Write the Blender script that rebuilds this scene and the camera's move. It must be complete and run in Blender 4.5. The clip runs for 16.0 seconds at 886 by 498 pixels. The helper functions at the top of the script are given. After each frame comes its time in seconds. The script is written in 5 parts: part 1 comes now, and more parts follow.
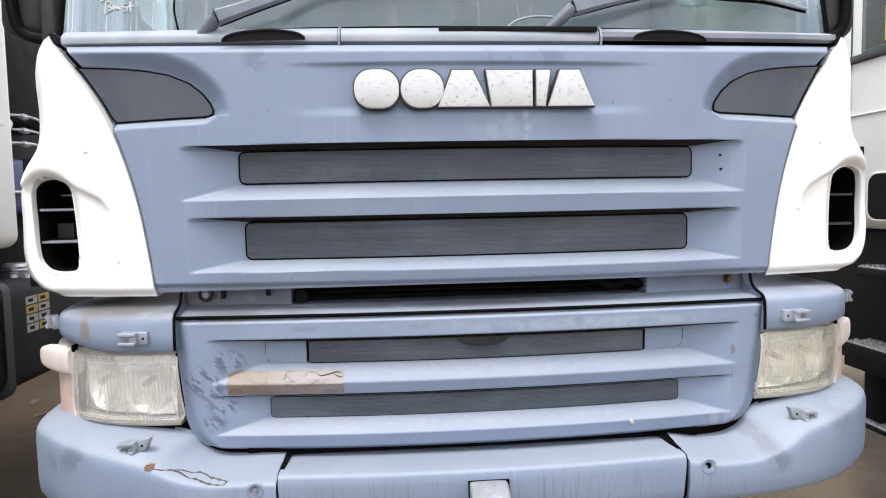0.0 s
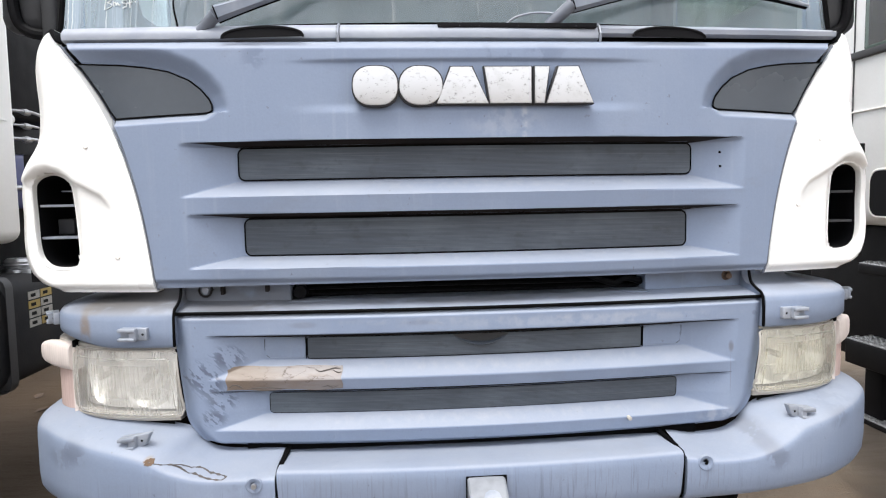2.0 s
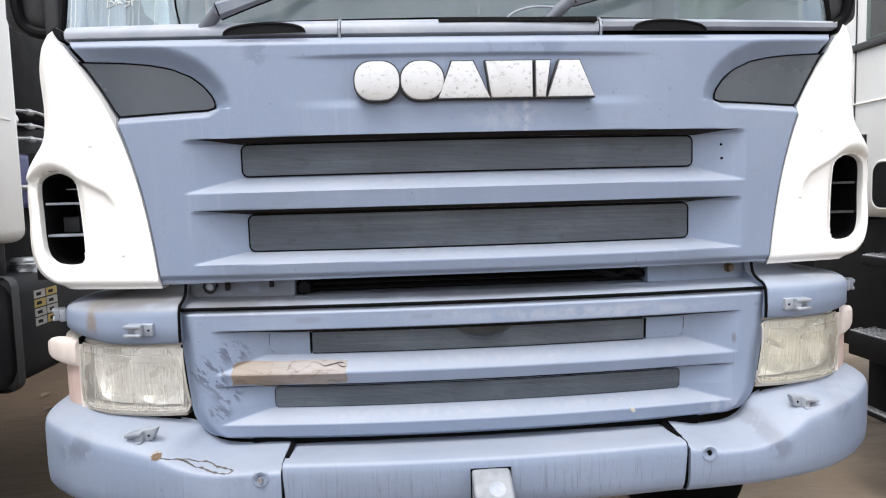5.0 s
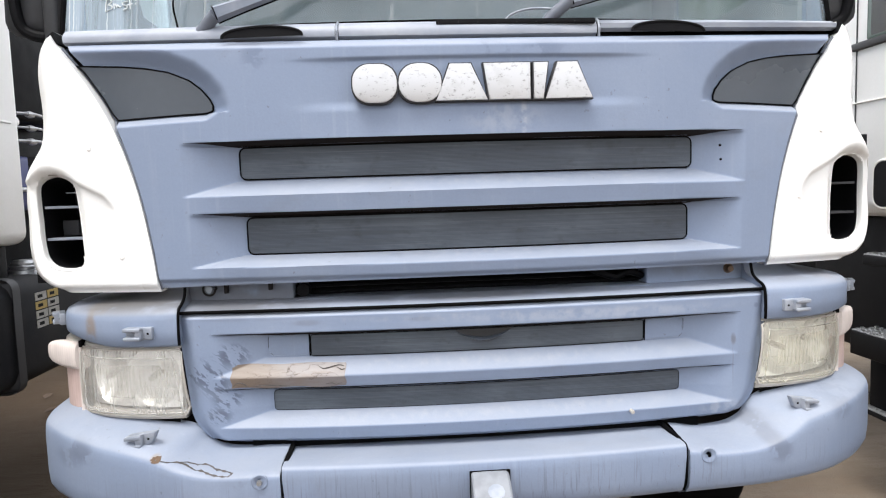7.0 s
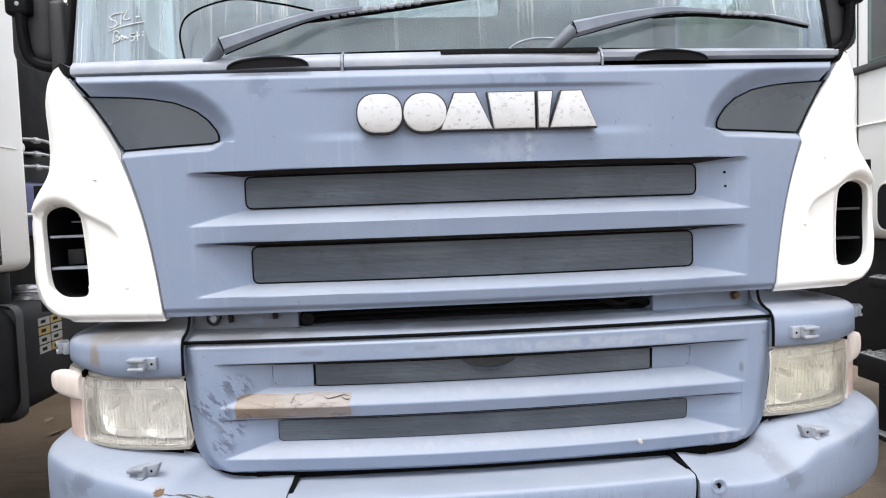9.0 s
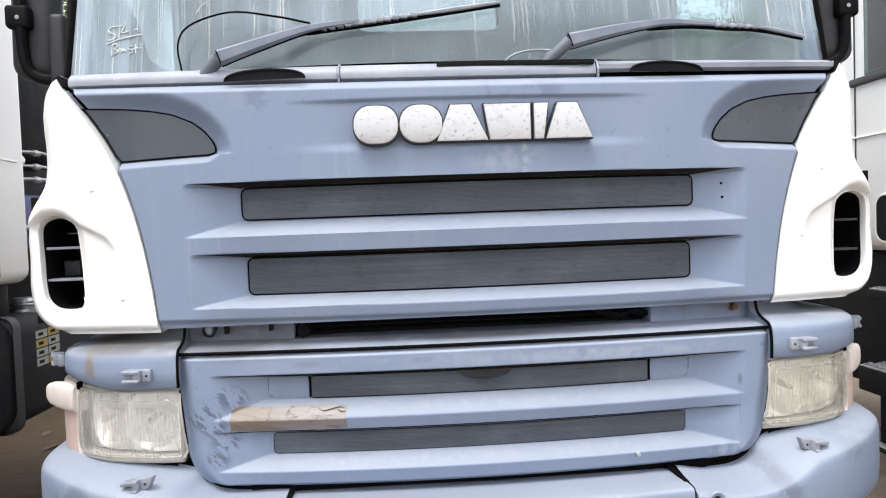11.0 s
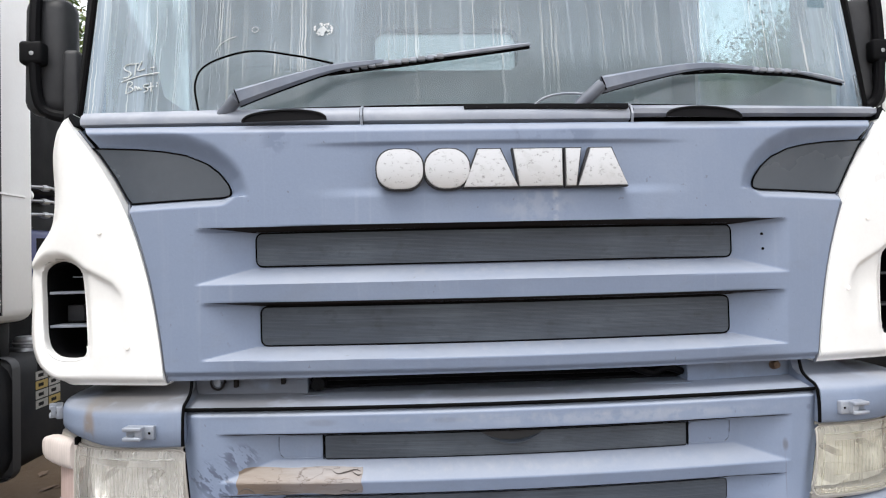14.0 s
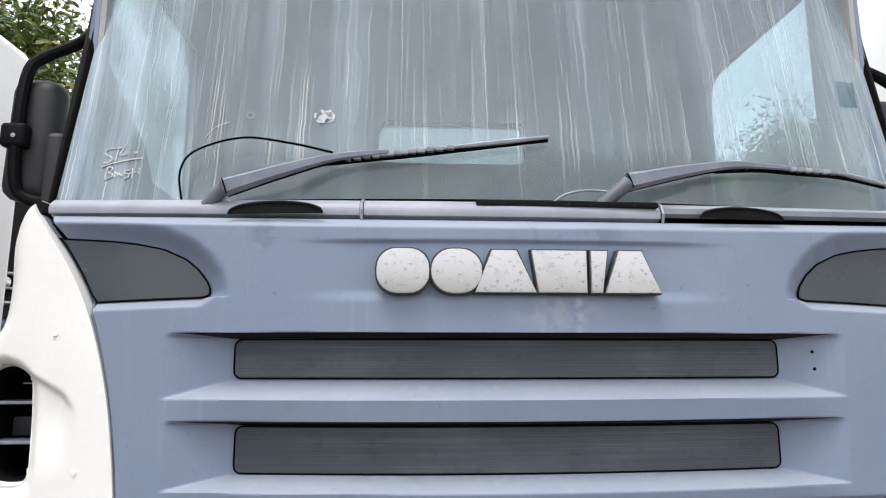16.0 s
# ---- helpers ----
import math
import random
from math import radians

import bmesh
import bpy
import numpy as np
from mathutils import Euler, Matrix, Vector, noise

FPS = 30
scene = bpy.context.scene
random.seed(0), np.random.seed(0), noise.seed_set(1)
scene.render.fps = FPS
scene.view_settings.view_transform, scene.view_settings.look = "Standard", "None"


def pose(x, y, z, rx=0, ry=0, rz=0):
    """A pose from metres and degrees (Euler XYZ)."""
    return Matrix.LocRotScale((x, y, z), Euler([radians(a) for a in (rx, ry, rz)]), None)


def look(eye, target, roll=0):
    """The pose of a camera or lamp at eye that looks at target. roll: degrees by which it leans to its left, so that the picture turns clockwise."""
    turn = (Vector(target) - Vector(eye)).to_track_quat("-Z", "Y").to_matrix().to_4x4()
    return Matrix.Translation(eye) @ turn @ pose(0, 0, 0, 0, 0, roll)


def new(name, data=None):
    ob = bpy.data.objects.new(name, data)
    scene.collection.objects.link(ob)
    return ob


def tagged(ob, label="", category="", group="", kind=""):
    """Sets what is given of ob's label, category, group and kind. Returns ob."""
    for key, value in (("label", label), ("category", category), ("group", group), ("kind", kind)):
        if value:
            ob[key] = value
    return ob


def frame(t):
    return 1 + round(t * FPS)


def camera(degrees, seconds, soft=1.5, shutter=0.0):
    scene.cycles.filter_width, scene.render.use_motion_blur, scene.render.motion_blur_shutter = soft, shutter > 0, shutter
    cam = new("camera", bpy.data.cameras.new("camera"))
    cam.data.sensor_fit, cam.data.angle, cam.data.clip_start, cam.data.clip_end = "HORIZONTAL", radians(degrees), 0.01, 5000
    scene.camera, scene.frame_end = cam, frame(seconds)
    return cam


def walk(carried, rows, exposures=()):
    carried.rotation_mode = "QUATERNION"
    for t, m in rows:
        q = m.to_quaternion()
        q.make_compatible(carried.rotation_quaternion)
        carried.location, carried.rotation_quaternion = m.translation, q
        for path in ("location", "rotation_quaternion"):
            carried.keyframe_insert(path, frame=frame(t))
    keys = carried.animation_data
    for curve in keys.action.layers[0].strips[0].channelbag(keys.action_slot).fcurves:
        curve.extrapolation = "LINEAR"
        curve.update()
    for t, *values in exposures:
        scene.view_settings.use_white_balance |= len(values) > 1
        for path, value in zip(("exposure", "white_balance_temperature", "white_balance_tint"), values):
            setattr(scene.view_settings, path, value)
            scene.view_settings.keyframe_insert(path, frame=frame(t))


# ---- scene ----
cam = camera(69.97, 16.0, soft=1.15)
PATH = [  # seconds, x, y, z, yaw, pitch, roll
    (0.0, -0.2158, -1.6007, 1.5000, -4.646, -4.000, 1.147),
    (0.5, -0.2142, -1.6040, 1.5036, -4.565, -4.150, 1.057),
    (1.0, -0.2117, -1.6052, 1.4969, -4.433, -4.178, 0.971),
    (1.5, -0.2076, -1.6068, 1.5018, -4.407, -4.403, 0.996),
    (2.0, -0.2043, -1.6045, 1.5041, -4.359, -4.442, 1.057),
    (2.5, -0.2023, -1.6056, 1.5040, -4.358, -4.547, 1.098),
    (3.0, -0.2031, -1.6085, 1.5068, -4.311, -4.579, 1.218),
    (3.5, -0.2080, -1.6087, 1.5091, -4.417, -4.741, 1.319),
    (4.0, -0.2091, -1.6118, 1.5027, -4.302, -4.731, 1.433),
    (6.5, -0.1955, -1.6132, 1.4952, -4.035, -4.652, 1.654),
    (7.0, -0.1949, -1.6124, 1.5048, -3.951, -4.770, 1.798),
    (7.5, -0.1967, -1.6135, 1.5200, -3.814, -4.328, 1.935),
    (8.0, -0.1955, -1.6136, 1.5247, -3.917, -3.321, 2.068),
    (8.5, -0.2020, -1.6077, 1.5305, -3.833, -3.149, 2.024),
    (11.0, -0.1893, -1.6043, 1.5245, -3.682, -1.893, 2.061),
    (11.5, -0.1821, -1.5975, 1.5223, -3.631, -1.434, 2.106),
    (12.0, -0.1996, -1.5949, 1.5351, -3.519, -1.233, 2.117),
    (12.5, -0.2070, -1.6013, 1.5295, -3.405, -1.015, 2.096),
    (13.0, -0.2063, -1.6024, 1.5322, -3.313, -0.878, 2.052),
    (13.5, -0.2060, -1.5887, 1.5442, -3.287, -0.286, 1.784),
    (14.0, -0.2315, -1.5100, 1.5643, -3.205, 1.215, 1.278),
    (14.5, -0.2263, -1.4183, 1.5691, -3.254, 1.698, 0.829),
    (15.0, -0.2331, -1.3431, 1.5627, -4.008, 5.235, -0.770),
    (15.5, -0.2411, -1.3180, 1.5787, -4.100, 7.703, -0.529),
    (16.0, -0.2412, -1.3250, 1.6169, -3.490, 9.341, 0.000),
]
walk(cam, [(t, pose(x, y, z, 90 + pitch, roll, yaw)) for t, x, y, z, yaw, pitch, roll in PATH],
     ((0.0, 1.33), (4.0, 1.33), (8.0, 1.36), (12.5, 1.36), (13.5, 1.26), (14.5, 1.05), (16.0, 1.0)))

# ---- light ----
SUN_ELEVATION, SUN_TURN = 68.0, 222.0
world = bpy.data.worlds.new("overcast_sky")
scene.world = world
world.use_nodes = True
wt = world.node_tree
sky = wt.nodes.new("ShaderNodeTexSky")
sky.sky_type, sky.sun_disc = "NISHITA", False
sky.sun_elevation, sky.sun_rotation = radians(SUN_ELEVATION), radians(SUN_TURN)
sky.dust_density = 3.0
cloud = wt.nodes.new("ShaderNodeTexNoise")
cloud.inputs["Scale"].default_value, cloud.inputs["Detail"].default_value = 2.2, 6.0
cloud_ramp = wt.nodes.new("ShaderNodeValToRGB")
cloud_ramp.color_ramp.elements[0].position, cloud_ramp.color_ramp.elements[0].color = 0.36, (0.5, 0.5, 0.5, 1)
cloud_ramp.color_ramp.elements[1].position, cloud_ramp.color_ramp.elements[1].color = 0.62, (0.93, 0.93, 0.93, 1)
sky_mix = wt.nodes.new("ShaderNodeMix")
sky_mix.data_type = "RGBA"
sky_mix.inputs[7].default_value = (10.5, 10.6, 11.0, 1)
wt.links.new(cloud.outputs["Fac"], cloud_ramp.inputs["Fac"])
wt.links.new(cloud_ramp.outputs["Color"], sky_mix.inputs[0])
wt.links.new(sky.outputs["Color"], sky_mix.inputs[6])
wt.links.new(sky_mix.outputs[2], wt.nodes["Background"].inputs["Color"])
wt.nodes["Background"].inputs["Strength"].default_value = 0.105
sun = new("sun", bpy.data.lights.new("sun", "SUN"))
sun.data.energy, sun.data.angle, sun.data.color = 1.5, radians(24), (1.0, 0.97, 0.92)
sun_dir = Vector((math.sin(radians(SUN_TURN)) * math.cos(radians(SUN_ELEVATION)), math.cos(radians(SUN_TURN)) * math.cos(radians(SUN_ELEVATION)), math.sin(radians(SUN_ELEVATION))))
sun.matrix_world = look(sun_dir * 30, (0, 0, 0))


# ---- materials ----
def nd(nt, kind, *links, **values):
    """A node with its inputs set by name (underscores for spaces) to numbers, colours or sockets."""
    node = nt.nodes.new("ShaderNode" + kind)
    for key, value in values.items():
        socket = node.inputs[key.replace("_", " ")]
        if isinstance(value, bpy.types.NodeSocket):
            nt.links.new(value, socket)
        else:
            socket.default_value = value
    for index, value in links:
        if isinstance(value, bpy.types.NodeSocket):
            nt.links.new(value, node.inputs[index])
        else:
            node.inputs[index].default_value = value
    return node


def calc(nt, operation, a, b=0.0, c=None, clamp=False):
    node = nd(nt, "Math", (0, a), (1, b))
    node.operation, node.use_clamp = operation, clamp
    if c is not None:
        if isinstance(c, bpy.types.NodeSocket):
            nt.links.new(c, node.inputs[2])
        else:
            node.inputs[2].default_value = c
    return node.outputs[0]


def blend(nt, fac, a, b, mode="MIX"):
    node = nt.nodes.new("ShaderNodeMix")
    node.data_type, node.blend_type = "RGBA", mode
    for index, value in ((0, fac), (6, a), (7, b)):
        if isinstance(value, bpy.types.NodeSocket):
            nt.links.new(value, node.inputs[index])
        else:
            node.inputs[index].default_value = value if index == 0 else (*value, 1)
    return node.outputs[2]


def ramp(nt, value, low, high):
    """0 below low, 1 above high."""
    node = nd(nt, "MapRange", Value=value, From_Min=low, From_Max=high)
    node.interpolation_type = "SMOOTHSTEP"
    return node.outputs[0]


def coords(nt, scale=(1, 1, 1), move=(0, 0, 0)):
    base = nt.nodes.new("ShaderNodeTexCoord")
    return nd(nt, "Mapping", Vector=base.outputs["Object"], Scale=scale, Location=move).outputs[0]


def noise_tex(nt, where, scale, detail=4.0, rough=0.55):
    return nd(nt, "TexNoise", Vector=where, Scale=scale, Detail=detail, Roughness=rough).outputs["Fac"]


def spot(nt, x, z, rx, rz, grain, low, high):
    """A blot of its own shape round (x, z) on the truck's face, broken up by noise."""
    at = nd(nt, "VectorMath", (0, coords(nt)), (1, (x, 0, z)))
    at.operation = "SUBTRACT"
    shaped = nd(nt, "VectorMath", (0, at.outputs[0]), (1, (1 / rx, 0, 1 / rz)))
    shaped.operation = "MULTIPLY"
    length = nd(nt, "VectorMath", (0, shaped.outputs[0]))
    length.operation = "LENGTH"
    inside = ramp(nt, calc(nt, "SUBTRACT", 1.0, length.outputs["Value"]), 0.0, 0.7)
    return calc(nt, "MULTIPLY", inside, ramp(nt, noise_tex(nt, coords(nt), grain, 3.0), low, high))


def start(name):
    m = bpy.data.materials.new(name)
    m.use_nodes = True
    nt = m.node_tree
    return m, nt, nt.nodes["Principled BSDF"]


def finish(nt, bsdf, color, rough, height=None, strength=0.2, distance=0.002):
    for key, value in (("Base Color", color), ("Roughness", rough)):
        if isinstance(value, bpy.types.NodeSocket):
            nt.links.new(value, bsdf.inputs[key])
        else:
            bsdf.inputs[key].default_value = value if key == "Roughness" else (*value, 1)
    if height is not None:
        b = nd(nt, "Bump", Height=height, Strength=strength, Distance=distance)
        nt.links.new(b.outputs[0], bsdf.inputs["Normal"])


def surface(name, color, other, scale, rough=0.5, metal=0.0, bump=0.15, low=0.35, high=0.7, stretch=(1, 1, 1), grain=90.0, gloss=0.5):
    """Two tones mixed by noise at a large and a small scale, with fine relief."""
    m, nt, bsdf = start(name)
    bsdf.inputs["Metallic"].default_value = metal
    bsdf.inputs["Specular IOR Level"].default_value = gloss
    big = ramp(nt, noise_tex(nt, coords(nt, stretch), scale, 5.0), low, high)
    small = noise_tex(nt, coords(nt, stretch), grain, 3.0)
    tone = blend(nt, big, color, other)
    tone = blend(nt, calc(nt, "MULTIPLY", small, 0.25), tone, tuple(c * 0.7 for c in color))
    finish(nt, bsdf, tone, calc(nt, "MULTIPLY_ADD", big, 0.15, rough - 0.05), small, bump)
    return m


def blue_paint():
    """Chalky grey-blue cab paint: dust, rain runs, scuffs, painted top light and overhang shade."""
    m, nt, bsdf = start("faded_blue_grey_paint")
    bsdf.inputs["Specular IOR Level"].default_value = 0.38
    base, pale, dark = (0.182, 0.225, 0.312), (0.265, 0.305, 0.38), (0.095, 0.121, 0.183)
    haze = ramp(nt, noise_tex(nt, coords(nt), 3.1, 6.0), 0.42, 0.72)
    runs = ramp(nt, noise_tex(nt, coords(nt, (46, 46, 1.6)), 1.0, 3.0), 0.58, 0.78)
    fine = noise_tex(nt, coords(nt), 160.0, 3.0)
    tone = blend(nt, calc(nt, "MULTIPLY", haze, 0.35), base, pale)
    tone = blend(nt, calc(nt, "MULTIPLY", runs, 0.32), tone, pale)
    tone = blend(nt, calc(nt, "MULTIPLY", fine, 0.24), tone, dark)
    for x, z, rx, rz, grain, low, high, amount in (
            (-0.545, 1.872, 0.045, 0.05, 22, 0.44, 0.56, 0.5), (0.05, 1.875, 0.10, 0.03, 20, 0.46, 0.58, 0.4), (0.185, 1.872, 0.07, 0.03, 22, 0.43, 0.56, 0.5),
                        (0.66, 0.90, 0.10, 0.05, 14, 0.42, 0.5, 0.3), (0.98, 0.95, 0.12, 0.05, 20, 0.45, 0.55, 0.35),
            (-0.26, 1.36, 0.2, 0.02, 24, 0.48, 0.6, 0.3), (0.76, 1.185, 0.01, 0.01, 8, 0.2, 0.4, 0.6)):
        tone = blend(nt, calc(nt, "MULTIPLY", spot(nt, x, z, rx, rz, grain, low, high), amount), tone, dark)
    def wiped(along, across, long, wide):
        """Noise drawn out along a slanting stroke."""
        ends = []
        for axis, scale in ((along, long), (across, wide)):
            dot = nd(nt, "VectorMath", (0, coords(nt)), (1, tuple(c * scale for c in axis)))
            dot.operation = "DOT_PRODUCT"
            ends.append(dot.outputs["Value"])
        at = nd(nt, "CombineXYZ", X=ends[0], Y=ends[1])
        return noise_tex(nt, at.outputs[0], 1.0, 4.0, 0.65)
    smear = wiped((0.74, 0, -0.67), (0.67, 0, 0.74), 20, 58)
    for x, z, rx, rz in ((-0.722, 1.070, 0.060, 0.050), (-0.685, 1.050, 0.055, 0.060), (-0.640, 1.112, 0.060, 0.040), (-0.655, 1.000, 0.050, 0.035), (-0.680, 0.957, 0.045, 0.030)):
        mark = calc(nt, "MULTIPLY", spot(nt, x, z, rx, rz, 5, 0.1, 0.3), ramp(nt, smear, 0.500, 0.535))
        tone = blend(nt, calc(nt, "MULTIPLY", mark, 0.95), tone, (0.080, 0.096, 0.142))
    for x, z, rx, rz, amount in ((0.690, 0.888, 0.060, 0.022, 0.75), (0.735, 0.868, 0.035, 0.050, 0.8), (0.755, 0.835, 0.045, 0.045, 0.75), (0.97, 0.905, 0.06, 0.035, 0.5), (-1.015, 0.895, 0.055, 0.040, 0.75), (-1.06, 0.87, 0.07, 0.035, 0.5), (-0.60, 0.84, 0.10, 0.02, 0.3)):
        mark = spot(nt, x, z, rx, rz, 19, 0.40, 0.49)
        tone = blend(nt, calc(nt, "MULTIPLY", mark, amount), tone, (0.115, 0.135, 0.185))
    for x, z, rx, rz, amount in ((0.68, 0.873, 0.048, 0.010, 0.6), (0.694, 1.096, 0.009, 0.022, 1.0), (0.692, 1.02, 0.0025, 0.075, 0.45), (-0.44, 1.196, 0.05, 0.012, 0.4), (-0.15, 1.197, 0.05, 0.01, 0.35)):
        tone = blend(nt, calc(nt, "MULTIPLY", spot(nt, x, z, rx, rz, 18, 0.3, 0.5), amount), tone, (0.12, 0.13, 0.165))
    film = ramp(nt, noise_tex(nt, coords(nt, (150, 150, 3.0)), 1.0, 3.0), 0.52, 0.72)
    below = spot(nt, 0.0, 0.80, 1.3, 0.085, 4, 0.2, 0.45)
    tone = blend(nt, calc(nt, "MULTIPLY", calc(nt, "MULTIPLY", film, below), 0.62), tone, (0.11, 0.125, 0.165))
    road_dirt = calc(nt, "MULTIPLY", spot(nt, -0.45, 0.79, 0.85, 0.10, 7, 0.25, 0.55), 0.34)
    tone = blend(nt, road_dirt, tone, (0.125, 0.14, 0.175))
    specks = ramp(nt, noise_tex(nt, coords(nt, (1, 1, 0.7)), 62.0, 2.0), 0.69, 0.74)
    tone = blend(nt, calc(nt, "MULTIPLY", calc(nt, "MULTIPLY", specks, ramp(nt, noise_tex(nt, coords(nt), 5.0, 3.0), 0.45, 0.6)), 0.55), tone, (0.10, 0.11, 0.14))
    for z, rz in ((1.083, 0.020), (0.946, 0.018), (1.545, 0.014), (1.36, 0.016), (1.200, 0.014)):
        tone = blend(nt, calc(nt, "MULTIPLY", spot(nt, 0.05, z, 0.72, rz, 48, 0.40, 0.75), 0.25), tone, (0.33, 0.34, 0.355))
    grime = ramp(nt, noise_tex(nt, coords(nt, (1, 1, 1.6)), 11.0, 7.0, 0.68), 0.52, 0.74)
    tone = blend(nt, calc(nt, "MULTIPLY", grime, 0.22), tone, (0.15, 0.165, 0.195))
    for x, z, rx, rz, amount in ((-0.998, 1.19, 0.022, 0.075, 0.7), (-0.985, 1.243, 0.045, 0.020, 0.6), (-0.806, 0.895, 0.015, 0.011, 0.9), (-0.95, 1.255, 0.06, 0.012, 0.35), (1.02, 1.25, 0.08, 0.02, 0.3)):
        tone = blend(nt, calc(nt, "MULTIPLY", spot(nt, x, z, rx, rz, 26, 0.28, 0.52), amount), tone, (0.175, 0.125, 0.080))
    for x, z, rx, rz, amount in ((0.13, 1.70, 0.010, 0.09, 0.5), (0.08, 1.70, 0.14, 0.06, 0.25), (0.66, 0.905, 0.09, 0.04, 0.35), (0.30, 1.19, 0.5, 0.02, 0.3)):
        tone = blend(nt, calc(nt, "MULTIPLY", spot(nt, x, z, rx, rz, 30, 0.4, 0.6), amount), tone, (0.36, 0.38, 0.42))
    # Dust on faces turned up, which also paints in their brighter top light.
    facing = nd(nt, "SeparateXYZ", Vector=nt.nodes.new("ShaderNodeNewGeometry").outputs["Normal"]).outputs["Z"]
    dust_and_top_light = calc(nt, "MULTIPLY", ramp(nt, facing, 0.30, 0.72), calc(nt, "MULTIPLY_ADD", noise_tex(nt, coords(nt, (1, 1, 3)), 7.0, 6.0, 0.65), 0.7, 0.15))
    tone = blend(nt, calc(nt, "MULTIPLY", dust_and_top_light, 0.62, clamp=True), tone, (0.32, 0.325, 0.335))
    # Brown film on strip and shelves, deepened to paint the overhangs' shade.
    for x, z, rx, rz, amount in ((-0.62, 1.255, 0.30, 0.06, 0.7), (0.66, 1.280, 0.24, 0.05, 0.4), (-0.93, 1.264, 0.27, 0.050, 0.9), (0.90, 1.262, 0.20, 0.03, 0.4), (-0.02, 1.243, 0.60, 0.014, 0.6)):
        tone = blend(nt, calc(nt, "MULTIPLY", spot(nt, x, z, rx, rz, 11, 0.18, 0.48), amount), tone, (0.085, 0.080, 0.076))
    finish(nt, bsdf, tone, calc(nt, "MULTIPLY_ADD", haze, 0.12, 0.56), calc(nt, "ADD", fine, noise_tex(nt, coords(nt), 9.0, 2.0)), 0.12)
    return m


def mesh_plastic():
    """Grey moulded grille plastic with a close pattern of ribs, dust on it."""
    m, nt, bsdf = start("grey_grille_plastic")
    dust = ramp(nt, noise_tex(nt, coords(nt, (1, 1, 2)), 5.0, 5.0), 0.35, 0.75)
    rows = nd(nt, "TexWave", Vector=coords(nt), Scale=95.0, Distortion=0.6, Detail=1.0, Detail_Scale=12.0)
    rows.bands_direction = "Z"
    cross = nd(nt, "TexWave", Vector=coords(nt), Scale=120.0)
    streak = noise_tex(nt, coords(nt, (2, 2, 220)), 1.0, 3.0)
    height = calc(nt, "MULTIPLY_ADD", cross.outputs["Fac"], 0.35, rows.outputs["Fac"])
    tone = blend(nt, dust, (0.045, 0.056, 0.074), (0.082, 0.100, 0.124))
    tone = blend(nt, calc(nt, "MULTIPLY", ramp(nt, streak, 0.35, 0.70), 0.40), tone, (0.026, 0.030, 0.036))
    blots = ramp(nt, noise_tex(nt, coords(nt, (1, 1, 1.5)), 21.0, 5.0, 0.6), 0.56, 0.70)
    tone = blend(nt, calc(nt, "MULTIPLY", blots, 0.35), tone, (0.020, 0.023, 0.028))
    wiped = ramp(nt, noise_tex(nt, coords(nt, (0.6, 1, 60)), 3.0, 4.0), 0.55, 0.75)
    tone = blend(nt, calc(nt, "MULTIPLY", wiped, 0.30), tone, (0.15, 0.17, 0.195))
    tone = blend(nt, calc(nt, "MULTIPLY", rows.outputs["Fac"], 0.15), tone, (0.11, 0.118, 0.125))
    bsdf.inputs["Specular IOR Level"].default_value = 0.35
    finish(nt, bsdf, tone, 0.5, height, 0.30, 0.001)
    return m


def scratched_silver():
    m, nt, bsdf = start("scuffed_silver")
    bsdf.inputs["Metallic"].default_value = 0.55
    wear = ramp(nt, noise_tex(nt, coords(nt, (22, 22, 34)), 3.6, 6.0, 0.7), 0.55, 0.68)
    blot = ramp(nt, noise_tex(nt, coords(nt), 26.0, 5.0), 0.55, 0.7)
    tone = blend(nt, calc(nt, "MULTIPLY", wear, 0.6), (0.47, 0.47, 0.475), (0.16, 0.15, 0.145))
    tone = blend(nt, calc(nt, "MULTIPLY", blot, 0.25), tone, (0.33, 0.32, 0.31))
    finish(nt, bsdf, tone, calc(nt, "MULTIPLY_ADD", wear, 0.3, 0.38), wear, 0.1)
    return m


